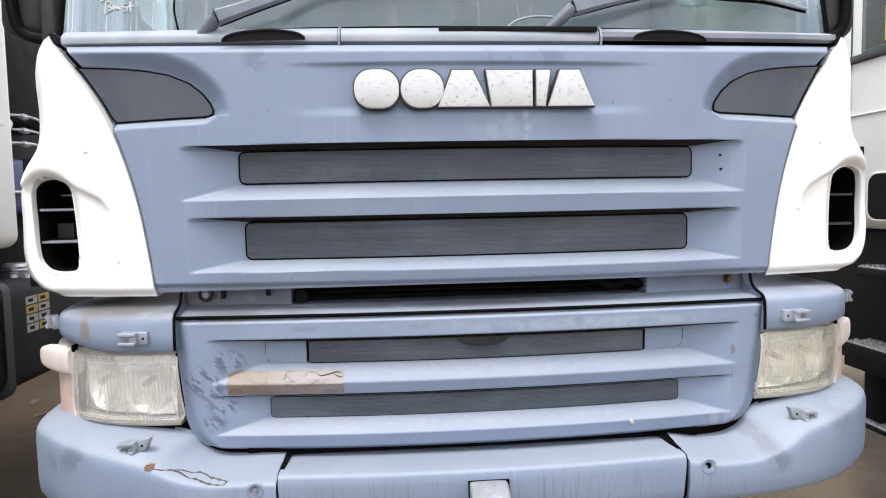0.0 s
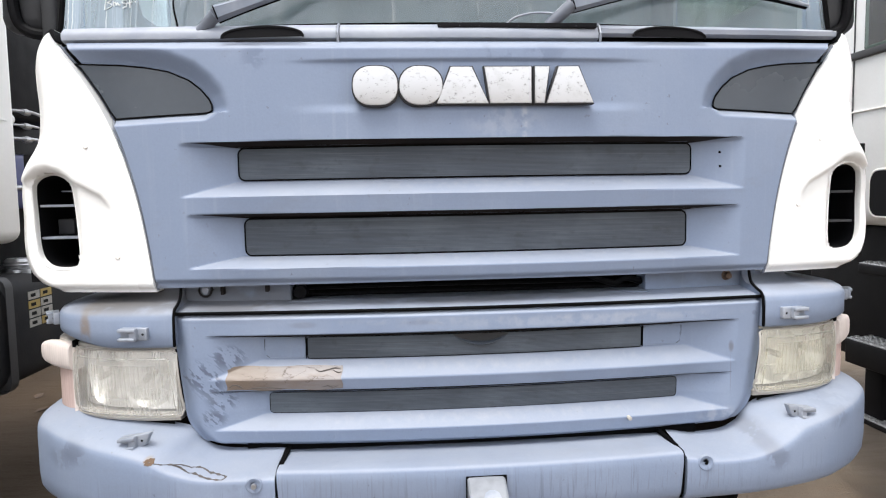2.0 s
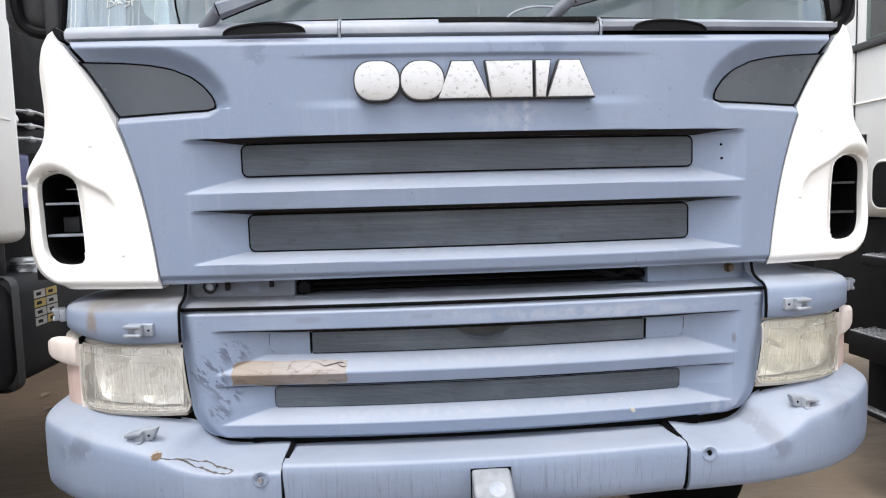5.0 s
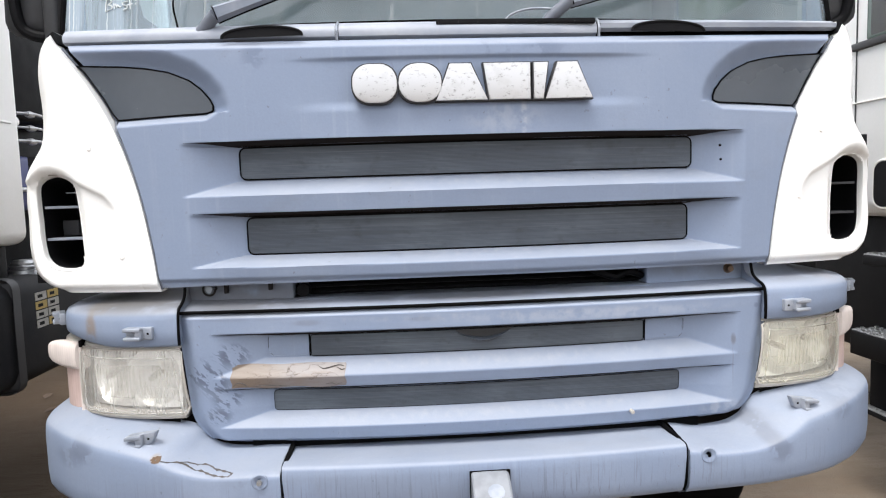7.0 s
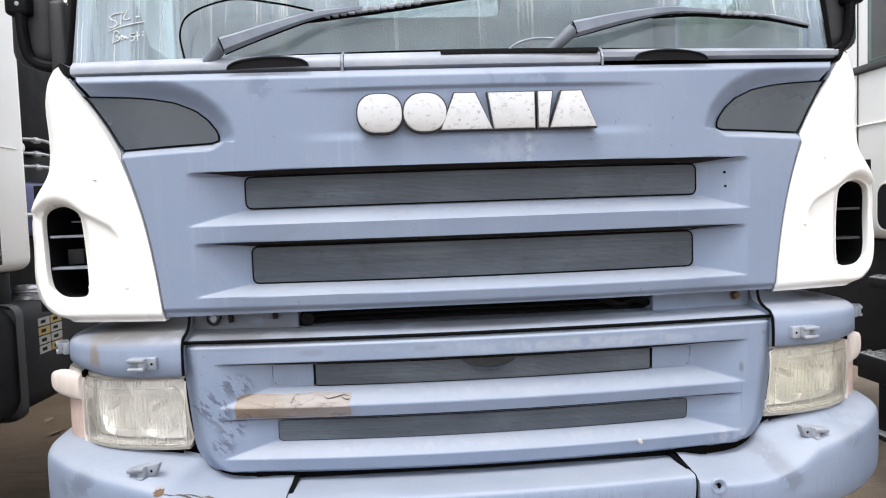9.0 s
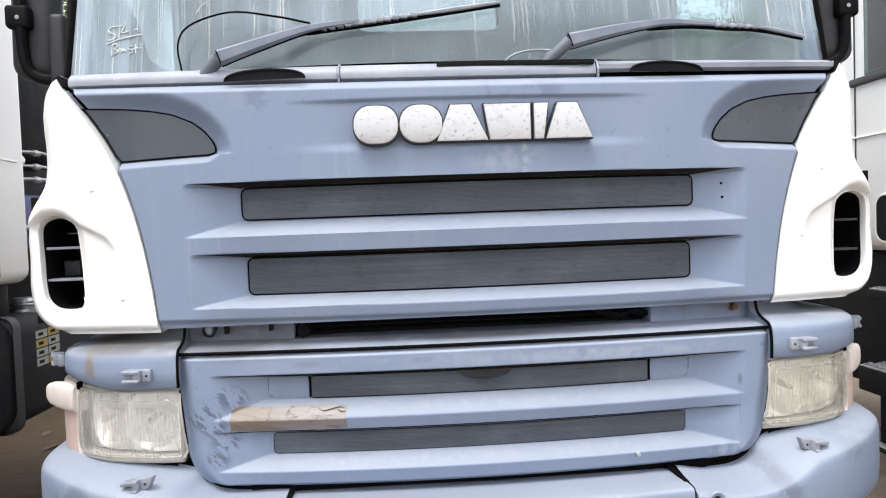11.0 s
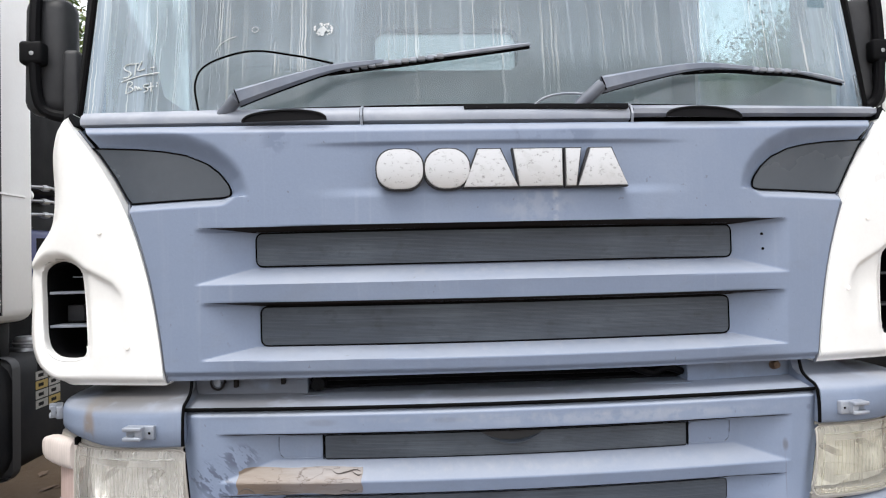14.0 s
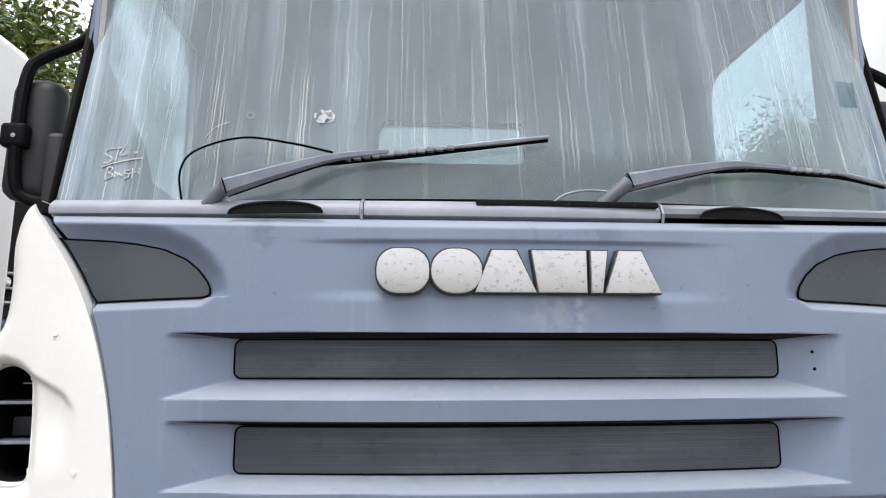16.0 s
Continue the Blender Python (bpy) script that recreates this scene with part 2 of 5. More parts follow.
def screen_glass():
    """Windscreen: clear greenish glass, dried rain runs, dust film, mirrored sky painted in."""
    m, nt, bsdf = start("dirty_windscreen_glass")
    nt.nodes.remove(bsdf)
    shift = coords(nt)
    for along, up, size in ((4, 10, 0.014), (22, 55, 0.0060)):
        bend = nd(nt, "TexNoise", Vector=coords(nt, (along, 0, up)), Scale=1.0, Detail=2.0)
        wob = nd(nt, "VectorMath", (0, bend.outputs["Color"]), (1, (size, 0.0, 0.0)))
        wob.operation = "MULTIPLY"
        moved = nd(nt, "VectorMath", (0, shift), (1, wob.outputs[0]))
        moved.operation = "ADD"
        shift = moved.outputs[0]
    stretched = lambda across, up: nd(nt, "Mapping", Vector=shift, Scale=(across, 0, up)).outputs[0]
    bands = ramp(nt, noise_tex(nt, stretched(15, 0.7), 1.0, 4.0), 0.44, 0.72)
    film = ramp(nt, noise_tex(nt, coords(nt), 2.2, 5.0), 0.3, 0.8)
    cluster = ramp(nt, noise_tex(nt, stretched(11, 0.4), 1.0, 2.0), 0.40, 0.58)
    lengths = ramp(nt, noise_tex(nt, coords(nt, (75, 0, 2.6)), 1.0, 2.0), 0.38, 0.55)
    beads = calc(nt, "MULTIPLY_ADD", noise_tex(nt, coords(nt, (90, 0, 90)), 1.0, 3.0), 1.1, 0.4)
    thin = calc(nt, "MULTIPLY", ramp(nt, noise_tex(nt, stretched(240, 0.8), 1.0, 1.5), 0.525, 0.64), lengths)
    broad = ramp(nt, noise_tex(nt, stretched(90, 0.9), 1.0, 2.0), 0.56, 0.74)
    runs = calc(nt, "MULTIPLY", calc(nt, "MULTIPLY", thin, beads), calc(nt, "MULTIPLY_ADD", cluster, 0.85, 0.15))
    dirt_and_sky = calc(nt, "MULTIPLY_ADD", runs, 0.31, 0.175)
    dirt_and_sky = calc(nt, "MULTIPLY_ADD", broad, 0.10, dirt_and_sky)
    dirt_and_sky = calc(nt, "MULTIPLY_ADD", bands, 0.11, dirt_and_sky)
    dirt_and_sky = calc(nt, "MULTIPLY_ADD", film, 0.06, dirt_and_sky, True)
    place = nd(nt, "SeparateXYZ", Vector=coords(nt))
    height = place.outputs["Z"]
    # Paler film at both ends stands in for sky mirrored in the curve.
    end_sky_haze = ramp(nt, calc(nt, "ABSOLUTE", place.outputs["X"]), 0.72, 1.08)
    dirt_and_sky = calc(nt, "MULTIPLY_ADD", calc(nt, "MULTIPLY", end_sky_haze, calc(nt, "MULTIPLY_ADD", bands, 0.5, 0.6)), 0.16, dirt_and_sky, True)
    swept = ramp(nt, calc(nt, "MULTIPLY_ADD", film, 0.03, height), 2.03, 2.13)
    wiped = calc(nt, "SUBTRACT", 1.0, calc(nt, "MULTIPLY", calc(nt, "SUBTRACT", 1.0, swept), ramp(nt, place.outputs["X"], -0.80, -0.55)))
    dirt_and_sky = calc(nt, "MULTIPLY", dirt_and_sky, calc(nt, "MULTIPLY_ADD", wiped, 0.62, 0.38))
    clear = nd(nt, "BsdfTransparent", Color=(0.74, 0.86, 0.87, 1))
    gloss = nd(nt, "BsdfGlossy", Roughness=0.03, Color=(0.95, 0.98, 1, 1))
    pane = nd(nt, "MixShader", (0, mirror_share(nt)), (1, clear.outputs[0]), (2, gloss.outputs[0]))
    # Bluish tone paints mirrored sky into the dust film.
    dust = nd(nt, "BsdfDiffuse", Color=blend(nt, runs, (0.53, 0.635, 0.735), (0.68, 0.70, 0.68)))
    both = nd(nt, "MixShader", (0, dirt_and_sky), (1, pane.outputs[0]), (2, dust.outputs[0]))
    nt.links.new(both.outputs[0], nt.nodes["Material Output"].inputs[0])
    return m


def mirror_share(nt, normal=None):
    """How much a clear pane mirrors, by the angle at which it is met."""
    weight = nd(nt, "LayerWeight", Blend=0.5)
    if normal is not None:
        nt.links.new(normal, weight.inputs["Normal"])
    return calc(nt, "MULTIPLY_ADD", calc(nt, "POWER", weight.outputs["Facing"], 5.0), 0.9, 0.045)


def side_glass(name, tint, dust=0.16):
    m, nt, bsdf = start(name)
    nt.nodes.remove(bsdf)
    clear = nd(nt, "BsdfTransparent", Color=(*tint, 1))
    gloss = nd(nt, "BsdfGlossy", Roughness=0.04)
    pane = nd(nt, "MixShader", (0, mirror_share(nt)), (1, clear.outputs[0]), (2, gloss.outputs[0]))
    film = nd(nt, "BsdfDiffuse", Color=(0.6, 0.65, 0.66, 1))
    amount = calc(nt, "MULTIPLY", noise_tex(nt, coords(nt), 4.0, 5.0), dust)
    both = nd(nt, "MixShader", (0, amount), (1, pane.outputs[0]), (2, film.outputs[0]))
    nt.links.new(both.outputs[0], nt.nodes["Material Output"].inputs[0])
    return m


def lens_plastic(name, tint, milk, haze):
    """Weathered lamp plastic: see-through with a milky film, vertical flutes."""
    m, nt, bsdf = start(name)
    nt.nodes.remove(bsdf)
    flute = nd(nt, "TexWave", Vector=coords(nt, (1, 1, 0)), Scale=34.0)
    film = noise_tex(nt, coords(nt, (1, 1, 0.5)), 18.0, 6.0, 0.65)
    bump = nd(nt, "Bump", Height=calc(nt, "MULTIPLY_ADD", film, 0.4, flute.outputs["Fac"]), Strength=0.10, Distance=0.002)
    clear = nd(nt, "BsdfTransparent", Color=(*tint, 1))
    gloss = nd(nt, "BsdfGlossy", Roughness=0.16, Normal=bump.outputs[0])
    pane = nd(nt, "MixShader", (0, mirror_share(nt)), (1, clear.outputs[0]), (2, gloss.outputs[0]))
    skin = nd(nt, "BsdfDiffuse", Color=(*milk, 1), Normal=bump.outputs[0])
    both = nd(nt, "MixShader", (0, calc(nt, "MULTIPLY_ADD", flute.outputs["Fac"], 0.05, calc(nt, "MULTIPLY_ADD", film, 0.5, haze - 0.28), True)), (1, pane.outputs[0]), (2, skin.outputs[0]))
    nt.links.new(both.outputs[0], nt.nodes["Material Output"].inputs[0])
    return m


def ground_earth():
    m, nt, bsdf = start("dusty_concrete_ground")
    bsdf.inputs["Specular IOR Level"].default_value = 0.12
    wet = ramp(nt, noise_tex(nt, coords(nt), 0.55, 6.0), 0.42, 0.66)
    mid = ramp(nt, noise_tex(nt, coords(nt, (1, 3, 1)), 2.6, 6.0), 0.38, 0.68)
    grit = noise_tex(nt, coords(nt), 60.0, 5.0, 0.7)
    away = nd(nt, "SeparateXYZ", Vector=coords(nt)).outputs["X"]
    # Left ground darkened to paint the trucks' shade as well as wet earth.
    wet_shade = ramp(nt, calc(nt, "MULTIPLY_ADD", noise_tex(nt, coords(nt), 0.7, 6.0), 4.5, away), 2.2, 0.4)
    tone = blend(nt, wet, (0.27, 0.222, 0.175), (0.15, 0.118, 0.088))
    tone = blend(nt, calc(nt, "MULTIPLY", mid, 0.5), tone, (0.17, 0.125, 0.085))
    tone = blend(nt, calc(nt, "MULTIPLY", grit, 0.4), tone, (0.13, 0.10, 0.075))
    tone = blend(nt, calc(nt, "MULTIPLY", wet_shade, 0.93), tone, (0.040, 0.026, 0.015))
    finish(nt, bsdf, tone, calc(nt, "MULTIPLY_ADD", wet, -0.25, 0.9), calc(nt, "ADD", grit, mid), 0.5, 0.012)
    return m


def foliage():
    m, nt, bsdf = start("leaves")
    island = nt.nodes.new("ShaderNodeNewGeometry").outputs["Random Per Island"]
    tone = blend(nt, island, (0.045, 0.090, 0.022), (0.18, 0.225, 0.055))
    tone = blend(nt, ramp(nt, island, 0.9, 0.97), tone, (0.26, 0.21, 0.07))
    finish(nt, bsdf, tone, 0.45)
    return m


def sticker_paper():
    """Old tape: tan where the glue shows, paler where the film lifted, cracked."""
    m, nt, bsdf = start("worn_adhesive_tape")
    fold = nd(nt, "TexNoise", Vector=coords(nt, (6, 6, 26)), Scale=2.0, Detail=6.0, Roughness=0.62).outputs["Fac"]
    split = nd(nt, "SeparateXYZ", Vector=coords(nt))
    pale = ramp(nt, calc(nt, "MULTIPLY_ADD", fold, 0.16, split.outputs["X"]), -0.52, -0.38)
    tone = blend(nt, pale, (0.145, 0.112, 0.088), (0.170, 0.153, 0.150))
    tone = blend(nt, calc(nt, "MULTIPLY", ramp(nt, fold, 0.5, 0.62), 0.5), tone, (0.145, 0.11, 0.088))
    flow = nd(nt, "TexNoise", Vector=coords(nt, (9, 9, 26)), Scale=1.6, Detail=3.0, Roughness=0.55).outputs["Fac"]
    near = calc(nt, "ABSOLUTE", calc(nt, "SUBTRACT", flow, 0.47))
    lines = calc(nt, "MULTIPLY", ramp(nt, near, 0.010, 0.002), ramp(nt, noise_tex(nt, coords(nt), 19.0, 3.0), 0.44, 0.56))
    tone = blend(nt, calc(nt, "MULTIPLY", lines, 0.8), tone, (0.07, 0.048, 0.036))
    finish(nt, bsdf, tone, 0.42, calc(nt, "SUBTRACT", fold, lines), 0.3, 0.003)
    return m


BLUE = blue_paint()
MESH = mesh_plastic()
SILVER = scratched_silver()
SCREEN = screen_glass()
TAPE = sticker_paper()
WHITE = surface("white_cab_paint", (0.80, 0.80, 0.79), (0.74, 0.735, 0.715), 2.5, 0.32, bump=0.02)
OLD_WHITE = surface("aged_white_paint", (0.85, 0.83, 0.795), (0.78, 0.755, 0.71), 1.4, 0.38, bump=0.03)
BLACK = surface("black_plastic", (0.0035, 0.0035, 0.0045), (0.007, 0.007, 0.008), 9.0, 0.6, bump=0.2, gloss=0.1)
GREY_PLASTIC = surface("dark_grey_plastic", (0.026, 0.027, 0.030), (0.045, 0.045, 0.048), 7.0, 0.55, bump=0.2, gloss=0.3)
RUBBER = surface("black_rubber", (0.0018, 0.0018, 0.0022), (0.004, 0.004, 0.004), 12.0, 0.85, bump=0.3, gloss=0.05)
STEEL = surface("galvanised_steel", (0.42, 0.43, 0.44), (0.30, 0.30, 0.31), 18.0, 0.42, 0.8, 0.2)
CHROME = surface("dull_reflector", (0.90, 0.895, 0.875), (0.78, 0.77, 0.74), 14.0, 0.44, 0.85, 0.1)
COWL = surface("pale_blue_grey_plastic", (0.21, 0.232, 0.28), (0.30, 0.32, 0.36), 6.0, 0.5, bump=0.12)
ARM = surface("dark_blue_grey_paint", (0.085, 0.097, 0.125), (0.13, 0.145, 0.175), 14.0, 0.5, bump=0.15)
CLIP = surface("scuffed_grey_metal", (0.21, 0.235, 0.28), (0.31, 0.33, 0.37), 25.0, 0.45, 0.2, 0.25)
PALE_METAL = surface("pale_scuffed_metal", (0.205, 0.218, 0.24), (0.15, 0.16, 0.18), 22.0, 0.5, 0.0, 0.3)
# Dark brown for the painted lip shade, the stud ring and drain slots.
SHADE_AND_SLOT = surface("lip_shade_and_slot_brown", (0.013, 0.011, 0.011), (0.022, 0.018, 0.017), 14.0, 0.8, bump=0.2, gloss=0.15)
WIPER_PAINT = surface("weathered_wiper_paint", (0.135, 0.158, 0.205), (0.20, 0.222, 0.265), 16.0, 0.48, bump=0.2)
CREAM = surface("yellowed_lamp_body", (0.40, 0.38, 0.345), (0.31, 0.28, 0.24), 12.0, 0.45, bump=0.15)
LENS = lens_plastic("clouded_lamp_glass", (0.96, 0.955, 0.94), (0.60, 0.585, 0.55), 0.33)
YELLOW_LENS = lens_plastic("yellowed_lamp_glass", (0.95, 0.94, 0.88), (0.62, 0.60, 0.53), 0.30)
AMBER = lens_plastic("faded_indicator_lens", (0.93, 0.74, 0.66), (0.56, 0.43, 0.39), 0.80)
MARKER = lens_plastic("milky_marker_lens", (0.92, 0.87, 0.84), (0.62, 0.555, 0.52), 0.92)
CLEAR = side_glass("door_glass", (0.47, 0.60, 0.62), 0.72)
DUSTY = side_glass("dusty_door_glass", (0.62, 0.72, 0.74), 1.5)
DARK_GLASS = side_glass("tinted_door_glass", (0.25, 0.34, 0.30), 0.04)
INTERIOR = surface("grey_cab_lining", (0.33, 0.34, 0.35), (0.27, 0.28, 0.29), 4.0, 0.85, bump=0.3)
SMOOTH_GREY = surface("smooth_grey_plastic", (0.030, 0.038, 0.050), (0.044, 0.054, 0.068), 3.0, 0.22, bump=0.05)
REAR_GLASS = side_glass("shaded_rear_glass", (0.27, 0.31, 0.31), 0.7)
DASH = surface("dark_dashboard", (0.050, 0.053, 0.056), (0.085, 0.085, 0.09), 5.0, 0.7, bump=0.3)
STICKER = side_glass("faded_blue_film", (0.35, 0.52, 0.60), 0.25)
CHALK = surface("white_marker_ink", (0.55, 0.57, 0.57), (0.42, 0.45, 0.46), 40.0, 0.8)
LABEL_WHITE = surface("label_white", (0.34, 0.33, 0.31), (0.25, 0.24, 0.22), 30.0, 0.5)
LABEL_YELLOW = surface("label_yellow", (0.36, 0.25, 0.06), (0.27, 0.20, 0.07), 30.0, 0.5)
YELLOW = surface("yellow_paint", (0.72, 0.62, 0.02), (0.62, 0.54, 0.05), 5.0, 0.5)
DEEP_BLUE = surface("blue_enamel", (0.030, 0.040, 0.15), (0.05, 0.06, 0.17), 4.0, 0.45)
TANK = surface("grey_tank_plastic", (0.014, 0.015, 0.018), (0.032, 0.031, 0.031), 3.5, 0.6, bump=0.3, gloss=0.1)
BARK = surface("bark", (0.12, 0.09, 0.065), (0.07, 0.055, 0.04), 9.0, 0.9, bump=0.8, stretch=(1, 1, 0.2))
DEAD = surface("dead_leaf_brown", (0.045, 0.024, 0.012), (0.085, 0.05, 0.026), 30.0, 0.7, bump=0.5)
LEAVES = foliage()
EARTH = ground_earth()
FIN = surface("black_radiator_fins", (0.0015, 0.0015, 0.002), (0.004, 0.0035, 0.003), 30.0, 0.7, 0.0, 0.2, gloss=0.05)
SCRAPED = surface("bared_rusty_scrape", (0.050, 0.044, 0.042), (0.095, 0.082, 0.076), 60.0, 0.7, 0.0, 0.4)
RUST = surface("rusty_bolt", (0.075, 0.040, 0.019), (0.15, 0.10, 0.065), 60.0, 0.7, 0.2, 0.4)


# ---- building helpers ----
def part(name, shape, material, parent=None, label="", smooth=35):
    """Links a bmesh, or (vertices, faces), as one mesh object under a thing or a part."""
    data = bpy.data.meshes.new(name)
    if isinstance(shape, tuple):
        data.from_pydata(shape[0], [], shape[1])
        data.validate()
        shape = bmesh.new()
        shape.from_mesh(data)
    bmesh.ops.recalc_face_normals(shape, faces=shape.faces)
    limit = radians(smooth)
    for f in shape.faces:
        f.smooth = smooth > 0
    for e in shape.edges:
        if len(e.link_faces) == 2 and e.calc_face_angle(0) > limit:
            e.smooth = False
    shape.to_mesh(data)
    shape.free()
    data.materials.append(material)
    ob = new(name, data)
    if parent is not None:
        ob.parent = parent
    if label:
        ob["label"] = label
    return ob


def box(x0, x1, y0, y1, z0, z1, bevel=0.0, bm=None):
    bm = bm or bmesh.new()
    made = bmesh.ops.create_cube(bm, size=1.0)["verts"]
    for v in made:
        v.co = Vector((x0 + (v.co.x + 0.5) * (x1 - x0), y0 + (v.co.y + 0.5) * (y1 - y0), z0 + (v.co.z + 0.5) * (z1 - z0)))
    if bevel:
        edges = list({e for v in made for e in v.link_edges})
        bmesh.ops.bevel(bm, geom=edges, offset=bevel, segments=3, profile=0.5, affect="EDGES")
    return bm


def rings(loops, closed=True, cap=True):
    """A skin over loops of points, each with as many points as the next."""
    n, verts, faces = len(loops[0]), [tuple(p) for loop in loops for p in loop], []
    for i in range(len(loops) - 1):
        for j in range(n if closed else n - 1):
            k = (j + 1) % n
            faces.append((i * n + j, i * n + k, (i + 1) * n + k, (i + 1) * n + j))
    if cap and closed:
        faces.append(tuple(range(n - 1, -1, -1)))
        faces.append(tuple(range((len(loops) - 1) * n, len(loops) * n)))
    return verts, faces


def smooth_line(points, n=8):
    """A curve through the points."""
    p = [Vector(q) for q in points]
    p = [p[0] * 2 - p[1]] + p + [p[-1] * 2 - p[-2]]
    out = []
    for i in range(1, len(p) - 2):
        for k in range(n):
            t = k / n
            out.append(0.5 * (2 * p[i] + (p[i + 1] - p[i - 1]) * t + (2 * p[i - 1] - 5 * p[i] + 4 * p[i + 1] - p[i + 2]) * t * t + (3 * p[i] - p[i - 1] - 3 * p[i + 1] + p[i + 2]) * t ** 3))
    return out + [p[-2]]


def tube(points, radius, sides=8, closed=False):
    """A round bar along the points; radius is a number or one for each point."""
    pts = [Vector(q) for q in points]
    n = len(pts)
    loops, ref = [], None
    for i, p in enumerate(pts):
        ahead = (pts[(i + 1) % n] if closed or i < n - 1 else p) - (pts[i - 1] if closed or i else p)
        ahead.normalize()
        if ref is None:
            ref = ahead.orthogonal().normalized()
        ref = (ref - ahead * ref.dot(ahead)).normalized()
        side = ahead.cross(ref)
        r = radius[i] if isinstance(radius, (list, tuple)) else radius
        loops.append([p + (ref * math.cos(a) + side * math.sin(a)) * r for a in (2 * math.pi * k / sides for k in range(sides))])
    if closed:
        loops.append(loops[0])
    return rings(loops, True, not closed)


def lathe(profile, centre, axis="Y", sides=28):
    """Turns (radius, along) pairs round an axis through centre."""
    loops = []
    for r, d in profile:
        loop = []
        for k in range(sides):
            a = 2 * math.pi * k / sides
            u, v = r * math.cos(a), r * math.sin(a)
            loop.append(Vector(centre) + Vector({"Y": (u, d, v), "X": (d, u, v), "Z": (u, v, d)}[axis]))
        loops.append(loop)
    return rings(loops)


def sheet(fn, nu, nv, keep=None):
    """A grid of points fn(u, v) for u and v from 0 to 1; keep(point) drops faces."""
    verts = [fn(i / nu, j / nv) for j in range(nv + 1) for i in range(nu + 1)]
    faces = []
    for j in range(nv):
        for i in range(nu):
            a = j * (nu + 1) + i
            if keep is None or keep(*(sum(verts[q][k] for q in (a, a + 1, a + nu + 1, a + nu + 2)) / 4 for k in range(3))):
                faces.append((a, a + 1, a + nu + 2, a + nu + 1))
    return verts, faces


def outline(fn, nu, nv):
    """The rim of such a grid, as a closed line."""
    return [fn(i / nu, 0) for i in range(nu)] + [fn(1, j / nv) for j in range(nv)] + [fn(1 - i / nu, 1) for i in range(nu)] + [fn(0, 1 - j / nv) for j in range(nv)]


def step(v, a, b):
    t = min(1.0, max(0.0, (v - a) / (b - a)))
    return t * t * (3 - 2 * t)


def lerp_table(v, table):
    """Reads a table of (place, value) pairs, straight between them."""
    if v <= table[0][0]:
        return table[0][1]
    for (a, p), (b, q) in zip(table, table[1:]):
        if v <= b:
            return p + (q - p) * (v - a) / (b - a)
    return table[-1][1]


def distance(x, z, polygon):
    """Signed distance to a polygon: negative inside."""
    best, inside = 1e9, False
    for (ax, az), (bx, bz) in zip(polygon, polygon[1:] + polygon[:1]):
        ex, ez, wx, wz = bx - ax, bz - az, x - ax, z - az
        t = min(1, max(0, (wx * ex + wz * ez) / (ex * ex + ez * ez)))
        best = min(best, (wx - ex * t) ** 2 + (wz - ez * t) ** 2)
        if (az > z) != (bz > z) and x < ax + (z - az) / (bz - az) * ex:
            inside = not inside
    return -math.sqrt(best) if inside else math.sqrt(best)


def thing(name, label, category, at=(0, 0, 0), group=""):
    ob = new(name)
    ob.location = at
    return tagged(ob, label, category, group)


from mathutils.bvhtree import BVHTree

# ---- ground ----
ground = part("ground", sheet(lambda u, v: (-300 + 600 * u, -300 + 600 * v, 0.0), 40, 40), EARTH)
tagged(ground, "dusty brown compacted yard ground, shade and wetness painted on the left", "ground", kind="structure")

# ---- the truck's face: its forms ----
SIDE = [(1.28, 0.816), (1.30, 0.818), (1.36, 0.824), (1.42, 0.8325), (1.49, 0.844), (1.56, 0.860), (1.64, 0.884), (1.72, 0.915), (1.79, 0.953), (1.85, 0.992), (1.89, 1.021), (1.92, 1.044), (1.96, 1.07)]


def side(z):
    return sum(lerp_table(z + d, SIDE) for d in (-0.03, -0.015, 0, 0.015, 0.03)) / 5


def louver(x, z, top, mesh_top, mesh_low, lip, depth, inner, outer):
    """How far a slot of the grille lies behind the skin."""
    end = depth * min(1.0, max(0.0, (outer - abs(x)) / (outer - inner)))
    if z > top or z < lip - 0.004 or end <= 0:
        return 0.0
    if z > mesh_top:
        return end * step(top - z, 0, top - mesh_top)
    if z > mesh_low:
        return end
    return min(end, depth * max(0.0, (z - lip) / (mesh_low - lip)))


def rake(x, z, lip, low, back, amount, inner, outer):
    """The face under a lip leans back towards its lower edge."""
    if z > lip or z < back:
        return 0.0
    fade = min(1.0, max(0.0, (outer - abs(x)) / (outer - inner)))
    return amount * fade * ((lip - z) / (lip - low) if z > low else (z - back) / (low - back))


PATCH = [(0.662, 1.748), (0.669, 1.770), (0.689, 1.796), (0.719, 1.821), (0.770, 1.844), (0.826, 1.856), (0.89, 1.864), (1.12, 1.876), (1.12, 1.722), (0.915, 1.728), (0.766, 1.7335), (0.681, 1.736)]


